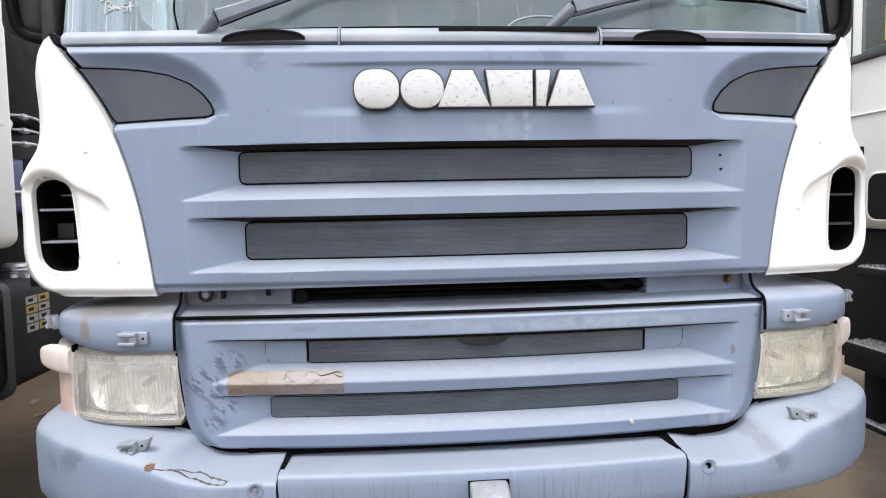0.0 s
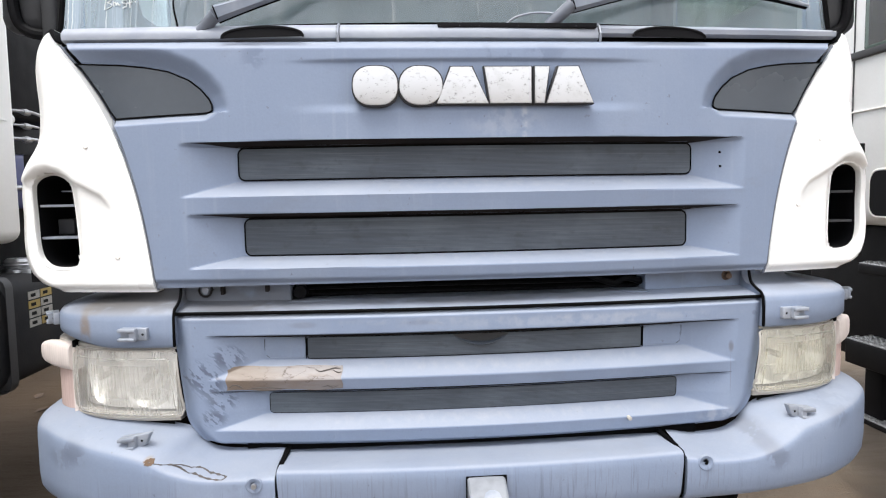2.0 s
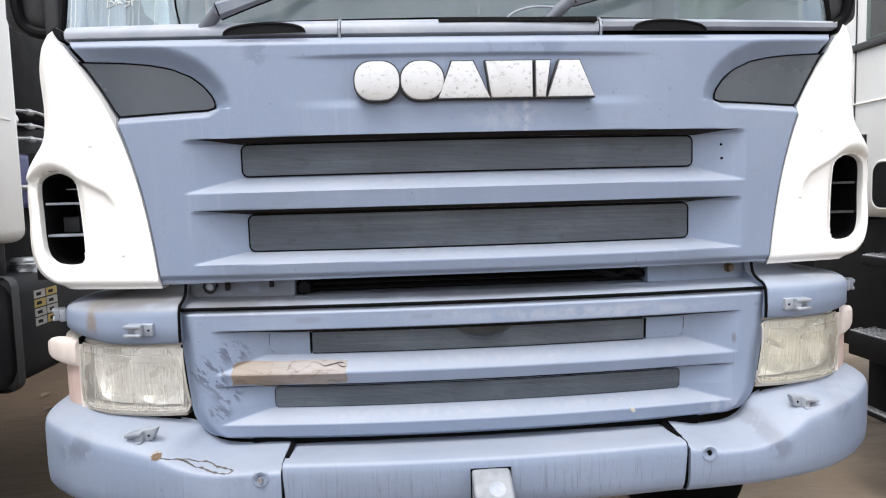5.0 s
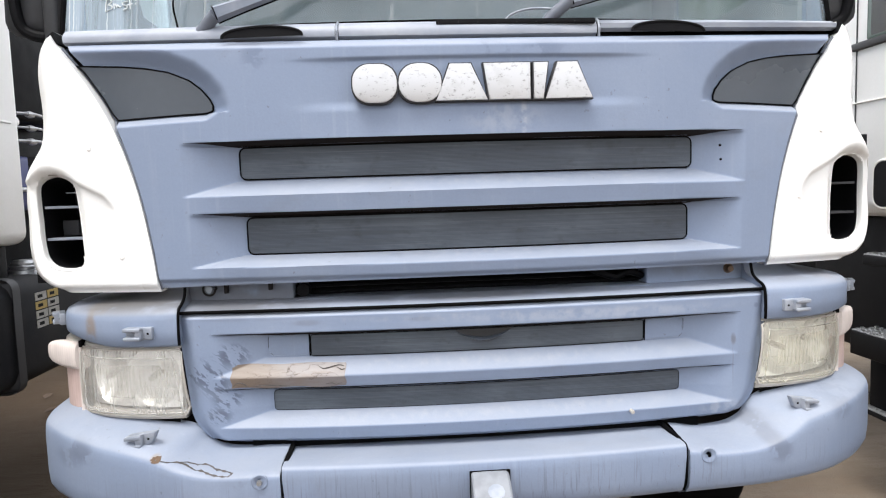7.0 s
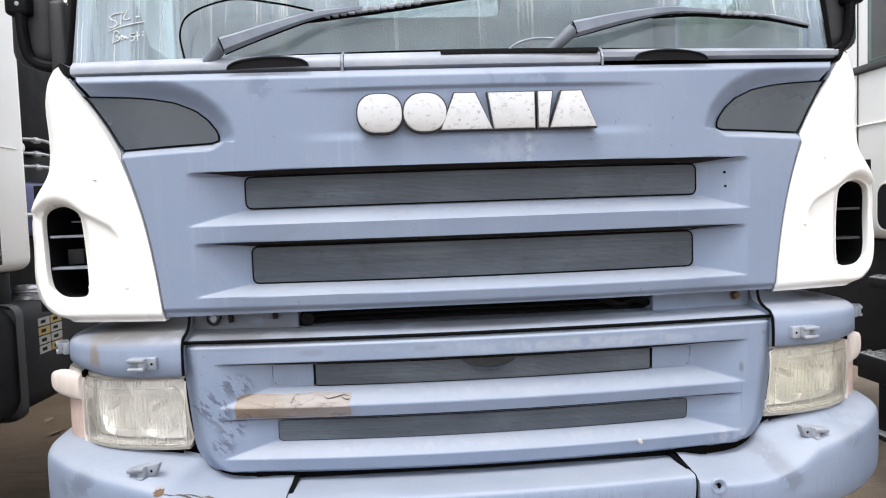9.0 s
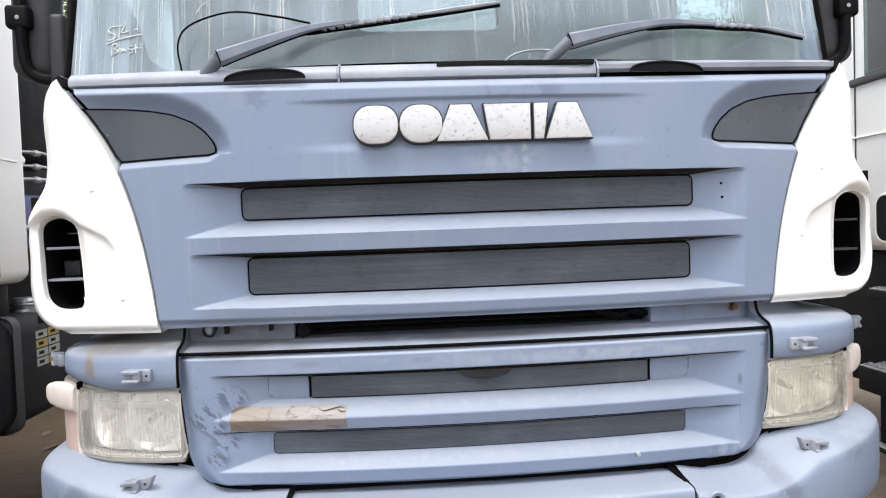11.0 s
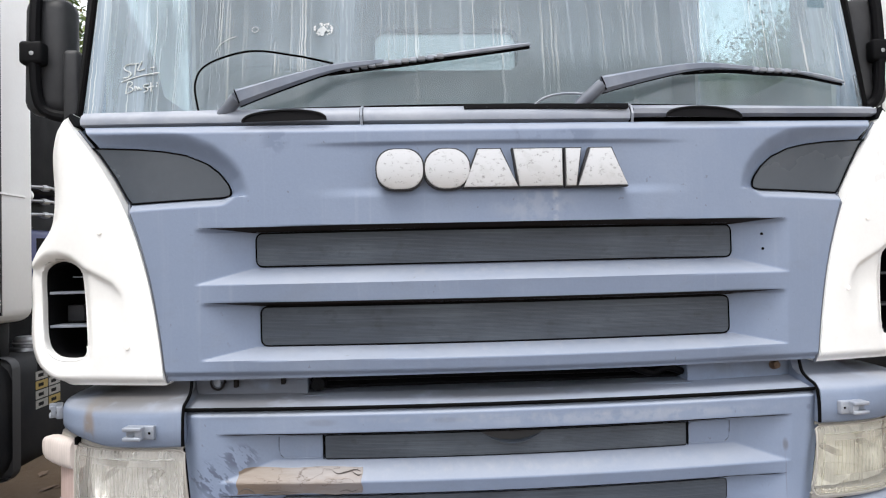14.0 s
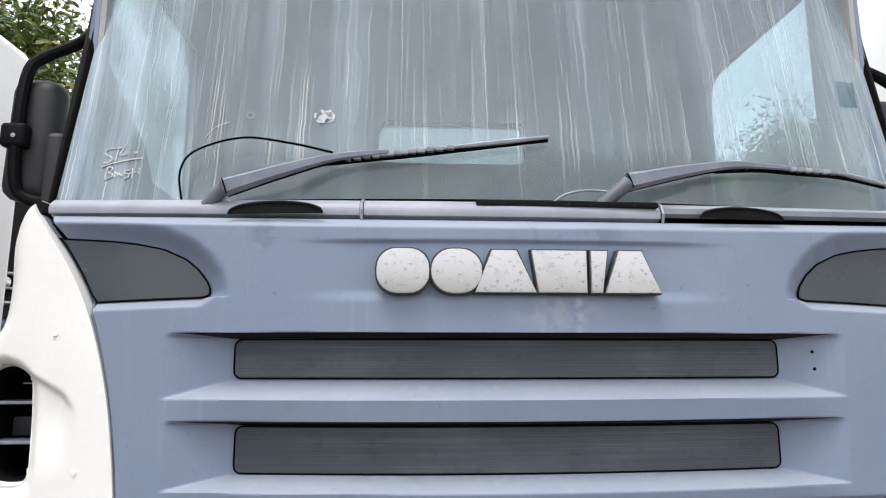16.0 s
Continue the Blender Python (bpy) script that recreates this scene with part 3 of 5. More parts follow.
def upper_skin(x, z):
    """Depth of the upper grille panel behind the foremost point."""
    y = 0.11 * x * x
    y += louver(x, z, 1.660, 1.648, 1.560, 1.522, 0.055, 0.613, 0.745)
    y += louver(x, z, 1.478, 1.467, 1.365, 1.338, 0.055, 0.604, 0.735)
    band = (1 - step(abs(x), 0.30, 0.50))
    y += 0.007 * band * step(1.858 - z, 0, 0.010) * (1 - step(1.750 - z, 0, 0.028))
    y += rake(x, z, 1.522, 1.478, 1.365, 0.006, 0.60, 0.745) + rake(x, z, 1.338, 1.296, 1.2, 0.008, 0.60, 0.735)
    if abs(x) > 0.55 and z > 1.66:
        d = distance(abs(x), z, PATCH)
        if z < 1.735 and d > 0:
            d *= 2.2
        y += 0.034 * (1 - step(d, -0.002, 0.052))
    top = 1.902 + 0.022 * x * x
    y += 0.022 * step(z, top - 0.022, top)
    y += 0.012 * step(1.312 - z, 0, 0.014)
    return y


def lower_skin(x, z):
    y = -0.03 + 0.10 * x * x
    y += louver(x, z, 1.171, 1.162, 1.100, 1.056, 0.037, 0.56, 0.688)
    y += louver(x, z, 1.027, 1.018, 0.9595, 0.924, 0.035, 0.55, 0.678)
    y += rake(x, z, 1.058, 1.027, 0.971, 0.009, 0.55, 0.70) + rake(x, z, 0.924, 0.877, 0.8, 0.010, 0.60, 0.72)
    edge = min(lower_half(z) - abs(x), 1)
    y += 0.020 * (1 - step(edge, 0, 0.045)) + 0.016 * step(z, 1.210, 1.223) + 0.025 * step(0.893 - z, 0, 0.016)
    return y


def lower_half(z):
    full = 0.757 + 0.10 * (z - 0.975)
    r = 0.095
    return full if z > 0.877 + r else full - r + math.sqrt(max(0, r * r - (0.877 + r - z) ** 2))


def screen_y(x, z):
    return 0.075 + 0.09 * x * x + 0.04 * x ** 4 + 0.2 * (z - 1.95)


truck = thing("truck", "parked truck with faded blue-grey grille and white corner panels", "truck")

# upper grille panel
NU, NV = 300, 210


def upper_point(u, v):
    v = min(1, max(0, v))
    s = 2 * u - 1
    z = 1.296 + v * 0.606
    x = s * side(z)
    z += 0.022 * x * x * v - (0.013 if x < 0 else 0.004) * x * x * (1 - v)
    return (x, upper_skin(x, z), z)


verts, faces = sheet(upper_point, NU, NV)
rim = list(range(NU + 1)) + [j * (NU + 1) + NU for j in range(1, NV + 1)] + [NV * (NU + 1) + i for i in range(NU - 1, -1, -1)] + [j * (NU + 1) for j in range(NV - 1, 0, -1)]
back = len(verts)
verts += [(verts[i][0], verts[i][1] + 0.045, verts[i][2]) for i in rim]
faces += [(rim[k], rim[(k + 1) % len(rim)], back + (k + 1) % len(rim), back + k) for k in range(len(rim))]
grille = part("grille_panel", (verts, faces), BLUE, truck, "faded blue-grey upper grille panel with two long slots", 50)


def slot_insert(x0, x1, z0, z1, r, skin, lift, parent, material, name="grille_mesh", label="grey ribbed grille insert", line=0.0021, seal=RUBBER):
    def at(u, v):
        x = x0 + (x1 - x0) * u
        e = min(x - x0, x1 - x)
        cut = r - math.sqrt(max(0, r * r - (r - e) ** 2)) if e < r else 0
        z = z0 + cut + (z1 - z0 - 2 * cut) * v
        return (x, skin(x, 0.5 * (z0 + z1)) - lift, z)
    shade = lambda u, v: at(0.5 - 0.5 * math.cos(math.pi * u), v)
    insert = part(name, sheet(shade, 60, 4), material, parent, label)
    part("seal", tube(outline(shade, 60, 4), line, 6, True), seal, insert)
    return insert


slot_insert(-0.607, 0.609, 1.5635, 1.6460, 0.016, upper_skin, 0.004, grille, MESH)
slot_insert(-0.598, 0.598, 1.3665, 1.4630, 0.016, upper_skin, 0.004, grille, MESH)
for s in (-1, 1):
    def patch_point(u, v, s=s):
        x = 0.663 + (1.024 - 0.663) * (1 - math.cos(math.pi * 0.5 * u))
        top = lerp_table(x, [(0.662, 1.753), (0.669, 1.770), (0.689, 1.796), (0.719, 1.821), (0.770, 1.844), (0.826, 1.856), (0.89, 1.864), (1.01, 1.873)])
        low = lerp_table(x, [(0.662, 1.744), (0.669, 1.739), (0.681, 1.736), (0.766, 1.7335), (0.915, 1.728), (1.01, 1.724)])
        low = max(low, lerp_table(x + 0.002, [(w, z) for z, w in SIDE]))
        low = min(low, top - 0.001)
        return (s * x, 0.11 * x * x + 0.029, low + (top - low) * v)
    patch = part("corner_insert", sheet(patch_point, 40, 8), SMOOTH_GREY, grille, "smooth dark grey corner insert")
    part("seal", tube(outline(patch_point, 40, 8), 0.0022, 6, True), RUBBER, patch)
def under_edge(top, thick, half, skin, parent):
    """Dark strip that paints the shade under a grille lip, tapering to its ends."""
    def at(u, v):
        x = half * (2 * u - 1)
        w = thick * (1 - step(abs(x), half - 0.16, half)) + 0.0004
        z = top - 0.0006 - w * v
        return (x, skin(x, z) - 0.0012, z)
    part("edge_trim", sheet(at, 90, 6), SHADE_AND_SLOT, parent)


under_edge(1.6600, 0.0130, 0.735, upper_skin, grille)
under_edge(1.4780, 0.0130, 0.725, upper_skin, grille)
for rivet_x, z in ((0.683, 1.620), (0.685, 1.582)):
    part("rivet_hole", lathe([(0.0001, -0.0012), (0.0035, -0.001), (0.0038, 0.002)], (rivet_x, upper_skin(rivet_x, z), z), sides=10), RUBBER, grille)


def block_mark(points, y0, y1, bevel=0.004):
    bm = bmesh.new()
    front = [bm.verts.new((x, y0, z)) for x, z in points]
    f = bm.faces.new(front)
    made = bmesh.ops.extrude_face_region(bm, geom=[f])["geom"]
    for v in made:
        if isinstance(v, bmesh.types.BMVert):
            v.co.y = y1
    bmesh.ops.recalc_face_normals(bm, faces=bm.faces)
    rimmed = [e for e in bm.edges if all(abs(v.co.y - y0) < 1e-6 for v in e.verts)]
    bmesh.ops.bevel(bm, geom=rimmed, offset=bevel, segments=2, profile=0.6, affect="EDGES")
    return bm


def rounded(x0, x1, z0, z1, r, n=6):
    out = []
    for cx, cz, a0 in ((x1 - r, z1 - r, 0), (x0 + r, z1 - r, 90), (x0 + r, z0 + r, 180), (x1 - r, z0 + r, 270)):
        out += [(cx + r * math.cos(radians(a0 + 90 * k / n)), cz + r * math.sin(radians(a0 + 90 * k / n))) for k in range(n + 1)]
    return out


# nameplate as six plain silver shapes
for shape in (rounded(-0.300, -0.190, 1.7395, 1.834, 0.042), rounded(-0.186, -0.079, 1.7395, 1.834, 0.045),
              [(-0.094, 1.742), (0.036, 1.742), (-0.006, 1.832), (-0.058, 1.832)], [(0.040, 1.742), (0.144, 1.742), (0.144, 1.832), (0.026, 1.832)],
              [(0.153, 1.742), (0.177, 1.742), (0.190, 1.832), (0.153, 1.832)], [(0.183, 1.742), (0.303, 1.742), (0.264, 1.832), (0.214, 1.832)]):
    plate = part("nameplate_block", block_mark(shape, -0.018, 0.010, 0.003), SILVER, grille, "scuffed silver nameplate block")
    mx, mz = sum(x for x, z in shape) / len(shape), sum(z for x, z in shape) / len(shape)
    part("block_edge", block_mark([(x + 0.0028 * (1 if x > mx else -1), z + 0.0028 * (1 if z > mz else -1)) for x, z in shape], -0.0125, 0.009, 0.001), GREY_PLASTIC, plate, "dark edge")

# recessed strip under the grille, with its dark air slot
def strip_point(u, v):
    x = -0.81 + 1.62 * u
    z = 1.2275 + 0.0825 * v
    return (x, 0.080 + 0.10 * x * x - 0.102 * min(1, max(0, 1.2435 - z) / 0.016), z)


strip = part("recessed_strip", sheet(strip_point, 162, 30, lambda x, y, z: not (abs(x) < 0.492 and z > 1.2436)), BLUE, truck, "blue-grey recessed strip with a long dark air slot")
for s in (-1, 1):
    part("slot_end", box(s * 0.492 - 0.004, s * 0.492 + 0.004, 0.106, 0.17, 1.2436, 1.31, 0.002), BLUE, strip)
    part("stud", lathe([(0.0001, -0.018), (0.009, -0.017), (0.0105, -0.004), (0.014, -0.003), (0.015, 0.004)], (0.738 if s > 0 else -0.715, 0.134, 1.274), sides=16), RUST if s > 0 else CLIP, strip, "round fastening stud")
    if s < 0:
        part("stud_ring", tube([(-0.715 + 0.017 * math.cos(k * 0.31), 0.128 - 0.0006 * k, 1.274 + 0.017 * math.sin(k * 0.31)) for k in range(21)], 0.0028, 6, True), SHADE_AND_SLOT, strip)
        for x, z in ((-0.668, 1.275), (-0.548, 1.282)):
            part("drain_slot", box(x - 0.005, x + 0.005, 0.108 - 0.12 * (x + 0.668), 0.15, z - 0.013, z + 0.016, 0.002), SHADE_AND_SLOT, strip)
part("slot_floor", box(-0.492, 0.492, 0.085, 0.17, 1.232, 1.2425), BLUE, strip)
radiator = part("radiator_core", box(-0.56, 0.56, 0.17, 0.21, 0.95, 1.50), FIN, truck, "black radiator core")
for z in (1.252, 1.268, 1.284):
    part("fin", tube([(-0.5, 0.150, z), (-0.2, 0.146, z + 0.002), (0.2, 0.146, z), (0.5, 0.150, z + 0.001)], 0.0045, 6), BLACK, radiator)
part("coolant_hose", tube(smooth_line([(0.33, 0.13, 1.290), (0.37, 0.12, 1.272), (0.41, 0.13, 1.262), (0.44, 0.12, 1.276), (0.485, 0.13, 1.264)], 5), 0.009, 8), BLACK, radiator)
part("hose_end", lathe([(0.0001, 0), (0.017, 0.002), (0.02, 0.03), (0.014, 0.05)], (-0.465, 0.115, 1.262), sides=14), BLACK, radiator)

# lower grille panel
def lower_point(u, v):
    z = 0.877 + 0.345 * (v * v * (3 - 2 * v) * 0.25 + v * 0.75)
    x = (2 * u - 1) * lower_half(z)
    return (x, lower_skin(x, z), z + 0.003 * (1 - (x / 0.76) ** 2) * v)


NU, NV = 260, 150
verts, faces = sheet(lower_point, NU, NV)
rim = list(range(NU + 1)) + [j * (NU + 1) + NU for j in range(1, NV + 1)] + [NV * (NU + 1) + i for i in range(NU - 1, -1, -1)] + [j * (NU + 1) for j in range(NV - 1, 0, -1)]
back = len(verts)
verts += [(verts[i][0] * 0.995, verts[i][1] + 0.06, verts[i][2]) for i in rim]
faces += [(rim[k], rim[(k + 1) % len(rim)], back + (k + 1) % len(rim), back + k) for k in range(len(rim))]
lower = part("lower_grille_panel", (verts, faces), BLUE, truck, "scuffed blue-grey lower grille panel with two slots", 50)
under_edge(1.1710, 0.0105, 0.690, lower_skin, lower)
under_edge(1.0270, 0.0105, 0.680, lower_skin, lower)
slot_insert(-0.437, 0.437, 1.1025, 1.1585, 0.006, lower_skin, 0.003, lower, MESH, line=0.0012)
slot_insert(-0.539, 0.539, 0.9605, 1.0145, 0.010, lower_skin, 0.003, lower, MESH, line=0.0009)
for s in (-1, 1):
    ends = sorted((s * 0.443, s * 0.546))
    slot_insert(ends[0], ends[1], 1.105, 1.157, 0.012, lower_skin, 0.0015, lower, BLUE, "blanking_plate", "blue-grey blanking plate", 0.0010, BLUE)
    part("end_gap", tube([(s * 0.440, lower_skin(0.44, 1.13) - 0.0035, z) for z in (1.103, 1.121, 1.140, 1.159)], [0.0016, 0.0022, 0.0018, 0.0026], 6), RUBBER, lower)
    part("end_step", tube([(s * x, lower_skin(x, 1.13) - 0.001, z) for x, z in ((0.536, 1.106), (0.545, 1.113), (0.5475, 1.130), (0.5475, 1.155))], 0.0010, 6), GREY_PLASTIC, lower)
def grip_point(u, v):
    """A lip that stands out under a finger scoop in the insert."""
    reach = math.sin(math.pi * min(1, max(0, u)))
    return (-0.065 + 0.15 * u, lower_skin(0, 1.13) - 0.004 - 0.016 * reach * math.sin(math.pi * min(1, max(0, v))) ** 0.7, 1.1585 - 0.026 * reach ** 0.8 + 0.010 * (v - 0.5) * reach)


# Flat dark sheet paints the shade of the scoop above the lip.
part("grip_hole", sheet(lambda u, v: (-0.065 + 0.15 * u, lower_skin(0, 1.13) - 0.0045, 1.1585 - 0.026 * math.sin(math.pi * min(1, u)) ** 0.8 * v), 30, 4), GREY_PLASTIC, lower, "painted shade of the finger scoop")
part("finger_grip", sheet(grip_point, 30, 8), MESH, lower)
def tape(u, v):
    x = -0.642 + 0.294 * u + 0.002 * math.sin(9 * v)
    low, high = 1.0295 + 0.002 * math.sin(14 * u), 1.0870 + 0.0012 * math.sin(11 * u) - 0.007 * (1 - step(u, 0, 0.06))
    z = low + (high - low) * v
    return (x, lower_skin(x, z) - 0.0020 - 0.0004 * noise.noise((x * 40, 0, z * 110)), z)


tape_ob = part("tape_patch", sheet(tape, 60, 30), TAPE, lower, "stained tan tape patch peeling off")
for points in ([(-0.418, 1.081), (-0.405, 1.075), (-0.385, 1.078), (-0.365, 1.082), (-0.352, 1.079)], [(-0.372, 1.078), (-0.358, 1.072), (-0.350, 1.074)], [(-0.40, 1.036), (-0.385, 1.040), (-0.372, 1.036), (-0.358, 1.040)],
               [(-0.636, 1.036), (-0.622, 1.045), (-0.606, 1.040), (-0.598, 1.031)], [(-0.59, 1.033), (-0.55, 1.037), (-0.49, 1.033)]):
    line = smooth_line([(x, lower_skin(x, z) - 0.0042, z) for x, z in points], 6)
    part("torn_edge", tube(line, [0.0004 + 0.0010 * math.sin(math.pi * k / (len(line) - 1)) for k in range(len(line))], 5), SCRAPED, tape_ob)
part("bulb_stub", lathe([(0.0001, -0.012), (0.005, -0.011), (0.0055, 0.004)], (0.393, lower_skin(0.393, 0.923) - 0.002, 0.923), sides=10), CREAM, lower)

seam = [(-lower_half(z) - 0.004, lower_skin(lower_half(z), z) + 0.012, z) for z in (0.99, 1.06, 1.13, 1.20)]
seam += [(x, -0.022 + 0.10 * x * x, 1.2265 + 0.003 * (1 - (x / 0.76) ** 2)) for x in (-0.77 + 1.54 * k / 24 for k in range(25))]
seam += [(lower_half(z) + 0.004, lower_skin(lower_half(z), z) + 0.012, z) for z in (1.20, 1.13, 1.06, 0.99)]
part("seam_seal", tube(seam, 0.0046, 8), RUBBER, lower)
part("dark_surround", sheet(lambda u, v: ((2 * u - 1) * (lower_half(0.877 + 0.13 * v) + 0.010), 0.02 + 0.10 * (0.76 * (2 * u - 1)) ** 2, 0.862 + 0.149 * v), 60, 16), RUBBER, lower)

# the panel sits a little further out on the driver's kerb side
for ob in [lower] + [o for o in lower.children_recursive]:
    for v in ob.data.vertices:
        if v.co.x > 0:
            v.co.x *= 1 + 0.029 * v.co.x * (1 + 0.75 * max(0, v.co.z - 0.97) / 0.25)

# white corner air deflectors
OUTER = [(1.283, 1.118), (1.290, 1.145), (1.300, 1.166), (1.315, 1.186), (1.335, 1.202), (1.37, 1.212), (1.41, 1.218), (1.53, 1.222), (1.56, 1.220), (1.59, 1.213), (1.62, 1.197), (1.645, 1.178), (1.67, 1.159), (1.69, 1.150), (1.73, 1.144), (1.78, 1.143), (1.83, 1.145), (1.87, 1.144), (1.91, 1.136), (1.935, 1.127), (1.95, 1.116), (1.968, 1.098)]


def outer(z):
    return sum(lerp_table(z + d, OUTER) for d in (-0.012, -0.006, 0, 0.006, 0.012)) / 5


VENTS = {side_: [(start_ + (x - 1.03) * 1.25, z - (0.005 if z < 1.45 else 0.001)) for x, z in [(1.136, 1.555), (1.126, 1.578), (1.108, 1.589), (1.088, 1.592), (1.066, 1.584), (1.050, 1.570), (1.043, 1.552), (1.037, 1.480), (1.029, 1.390), (1.033, 1.358), (1.048, 1.346), (1.085, 1.345), (1.110, 1.359), (1.125, 1.395), (1.134, 1.480)]] for side_, start_ in ((-1, 1.031), (1, 1.038))}


def deflector_y(x, z):
    y = 0.11 * x * x - 0.004
    edge = outer(z) - x
    y += 0.075 * (1 - step(edge, -0.02, 0.075)) ** 1.5
    d = distance(x, z, VENT)
    y += 0.018 * (1 - step(d, 0, 0.028))
    ridge = lerp_table(x, [(0.915, 1.475), (0.93, 1.510), (0.956, 1.540), (1.035, 1.580), (1.09, 1.606), (1.13, 1.604), (1.18, 1.585)])
    y += 0.013 * step(ridge - z, 0, 0.015) * step(x, 0.915, 0.965) * step(z, 1.36, 1.50)
    y += 0.02 * step(1.305 - z, 0, 0.02) + 0.02 * step(z, 1.945, 1.968)
    return y


for s in (-1, 1):
    VENT = VENTS[s]

    def deflector_point(u, v, s=s):
        z = 1.283 + 0.685 * v
        down = (0.006 if s < 0 else -0.002) * (1 - v)
        x0, x1 = side(z) + 0.006, outer(z)
        if z > 1.9:
            x0 = min(x0, x1 - 0.004)
        if u == 0:
            return (s * x0, deflector_y(x0, z) + 0.05, z - down)
        if u <= 0.8:
            u = (u - 1 / 90) / (0.8 - 1 / 90) * 0.8
            x = x0 + (x1 - x0) * math.sin(u / 0.8 * math.pi / 2)
            return (s * x, deflector_y(x, z), z - down)
        w = (u - 0.8) / 0.2
        return (s * (x1 - 0.012 * w), deflector_y(x1, z) + 0.40 * w, z - down)
    def open_vent(x, y, z):
        return y > 0.26 or distance(abs(x), z, VENT) > 0.002
    deflector = part("corner_deflector", sheet(deflector_point, 90, 120, open_vent), WHITE, truck, "white moulded corner air deflector with a slotted vent", 60)
    # Unseen plate added so light does not leak down behind the deflector.
    part("deflector_floor", sheet(lambda u, v: (s * (side(1.29) + 0.010 + (1.135 - side(1.29)) * u), (deflector_y(side(1.29) + 0.010 + (1.135 - side(1.29)) * u, 1.31) + 0.030) * (1 - v) + 0.42 * v, 1.290 + 0.004 * u), 12, 8), BLACK, deflector, "added dark plate that blocks light")
    edge = []
    for i in range(len(VENT)):
        span = smooth_line([(VENT[(i + k) % len(VENT)][0], 0, VENT[(i + k) % len(VENT)][1]) for k in range(4)], 4)
        edge += [(p.x, p.z) for p in span[4:8]]
    loops = [[(s * (1.100 + (x - 1.100) * g), deflector_y(x, z) + d, 1.468 + (z - 1.468) * g) for x, z in edge] for g, d in ((1.07, 0.003), (1.035, -0.0005), (1.01, -0.0012), (0.996, 0.001), (0.984, 0.007), (0.976, 0.020))]
    part("vent_rim", rings(loops, True, False), WHITE, deflector, smooth=60)
    part("vent_duct", rings([[(s * (1.100 + (x - 1.100) * 0.981), deflector_y(x, z) + d, 1.468 + (z - 1.468) * 0.981) for x, z in edge] for d in ((0.012, 0.05, 0.15) if s > 0 else (0.012, 0.10, 0.22))], True, False), BLACK, deflector)
    if s > 0:
        screen_off = box(1.12, 1.228, 0.335, 0.345, 1.30, 1.66)
        for x0, x1, z0, z1 in ((1.228, 1.270, 1.30, 1.428), (1.228, 1.270, 1.466, 1.66), (1.270, 1.298, 1.30, 1.66)):
            box(x0, x1, 0.335, 0.345, z0, z1, 0, screen_off)
        part("duct_back", screen_off, BLACK, deflector, "black duct wall with a gap")
        part("duct_edge", box(1.268, 1.292, 0.318, 0.334, 1.40, 1.60, 0.004), CREAM, deflector, "pale inner edge")
    else:
        part("duct_back", box(-1.288, -0.98, 0.375, 0.385, 1.28, 1.66), BLACK, deflector)
        part("duct_stub", box(-1.125, -1.085, 0.250, 0.262, 1.545, 1.549, 0.001), CLIP, deflector)
        part("duct_box", box(-1.150, -1.105, 0.27, 0.30, 1.425, 1.47, 0.004), GREY_PLASTIC, deflector)
    for z in (1.420, 1.507):
        part("vent_slat", box(*sorted((s * 1.036, s * 1.152)), 0.190, 0.250, z - 0.0035, z + 0.0035, 0.001), CLIP if s < 0 else GREY_PLASTIC, deflector)
    for x, z in ((0.985, 1.657), (0.915, 1.372 if s < 0 else 1.474)):
        part("screw", lathe([(0.0001, -0.004), (0.005, -0.0035), (0.0065, -0.001), (0.007, 0.003)], (s * x, deflector_y(x, z), z), sides=14), OLD_WHITE, deflector)
    part("edge_seal", tube([(s * (side(z) + 0.003), upper_skin(side(z) - 0.003, min(z, 1.895)) + 0.007, z) for z in (1.284 + 0.0318 * k for k in range(21))], 0.0036, 8), ARM, deflector)
    part("end_cap", rings([[(s * x, 0.135 + d, z) for x, z in ((1.050, 1.932), (1.063, 1.924), (1.076, 1.950), (1.062, 1.962))] for d in (0.0, 0.05)]), BLACK, deflector)

# the upper face reaches a little further out on the other side
for ob in [grille] + list(grille.children_recursive) + [o for d in truck.children if d.name.startswith("corner_deflector") for o in [d] + list(d.children_recursive)]:
    for v in ob.data.vertices:
        if v.co.x < 0:
            v.co.x *= 1 + (0.0075 + 0.005 * step(v.co.z, 1.75, 1.95)) * step(-v.co.x, 0.60, 0.85)
        else:
            v.co.x *= 1 + 0.004 * step(v.co.x, 0.60, 0.85) * (1 - step(v.co.z, 1.80, 1.95))

# shelves over the headlamps, headlamps, bumper ends
SHELF_LOW = smooth_line([(0.768, 0.010, 0), (0.85, 0.014, 0), (0.95, 0.034, 0), (1.045, 0.078, 0), (1.105, 0.145, 0), (1.137, 0.235, 0), (1.145, 0.42, 0)], 6)
SHELF_TOP = smooth_line([(0.774, 0.135, 0), (0.82, 0.140, 0), (0.862, 0.155, 0), (0.910, 0.176, 0), (0.945, 0.21, 0), (0.962, 0.27, 0), (0.97, 0.42, 0)], 6)
LAMP_PLAN = smooth_line([(0.768, 0.030, 0), (0.85, 0.036, 0), (0.95, 0.060, 0), (1.025, 0.097, 0), (1.068, 0.138, 0)], 8)
TURN_PLAN = smooth_line([(1.074, 0.142, 0), (1.114, 0.168, 0), (1.150, 0.216, 0), (1.167, 0.30, 0), (1.173, 0.42, 0)], 6)
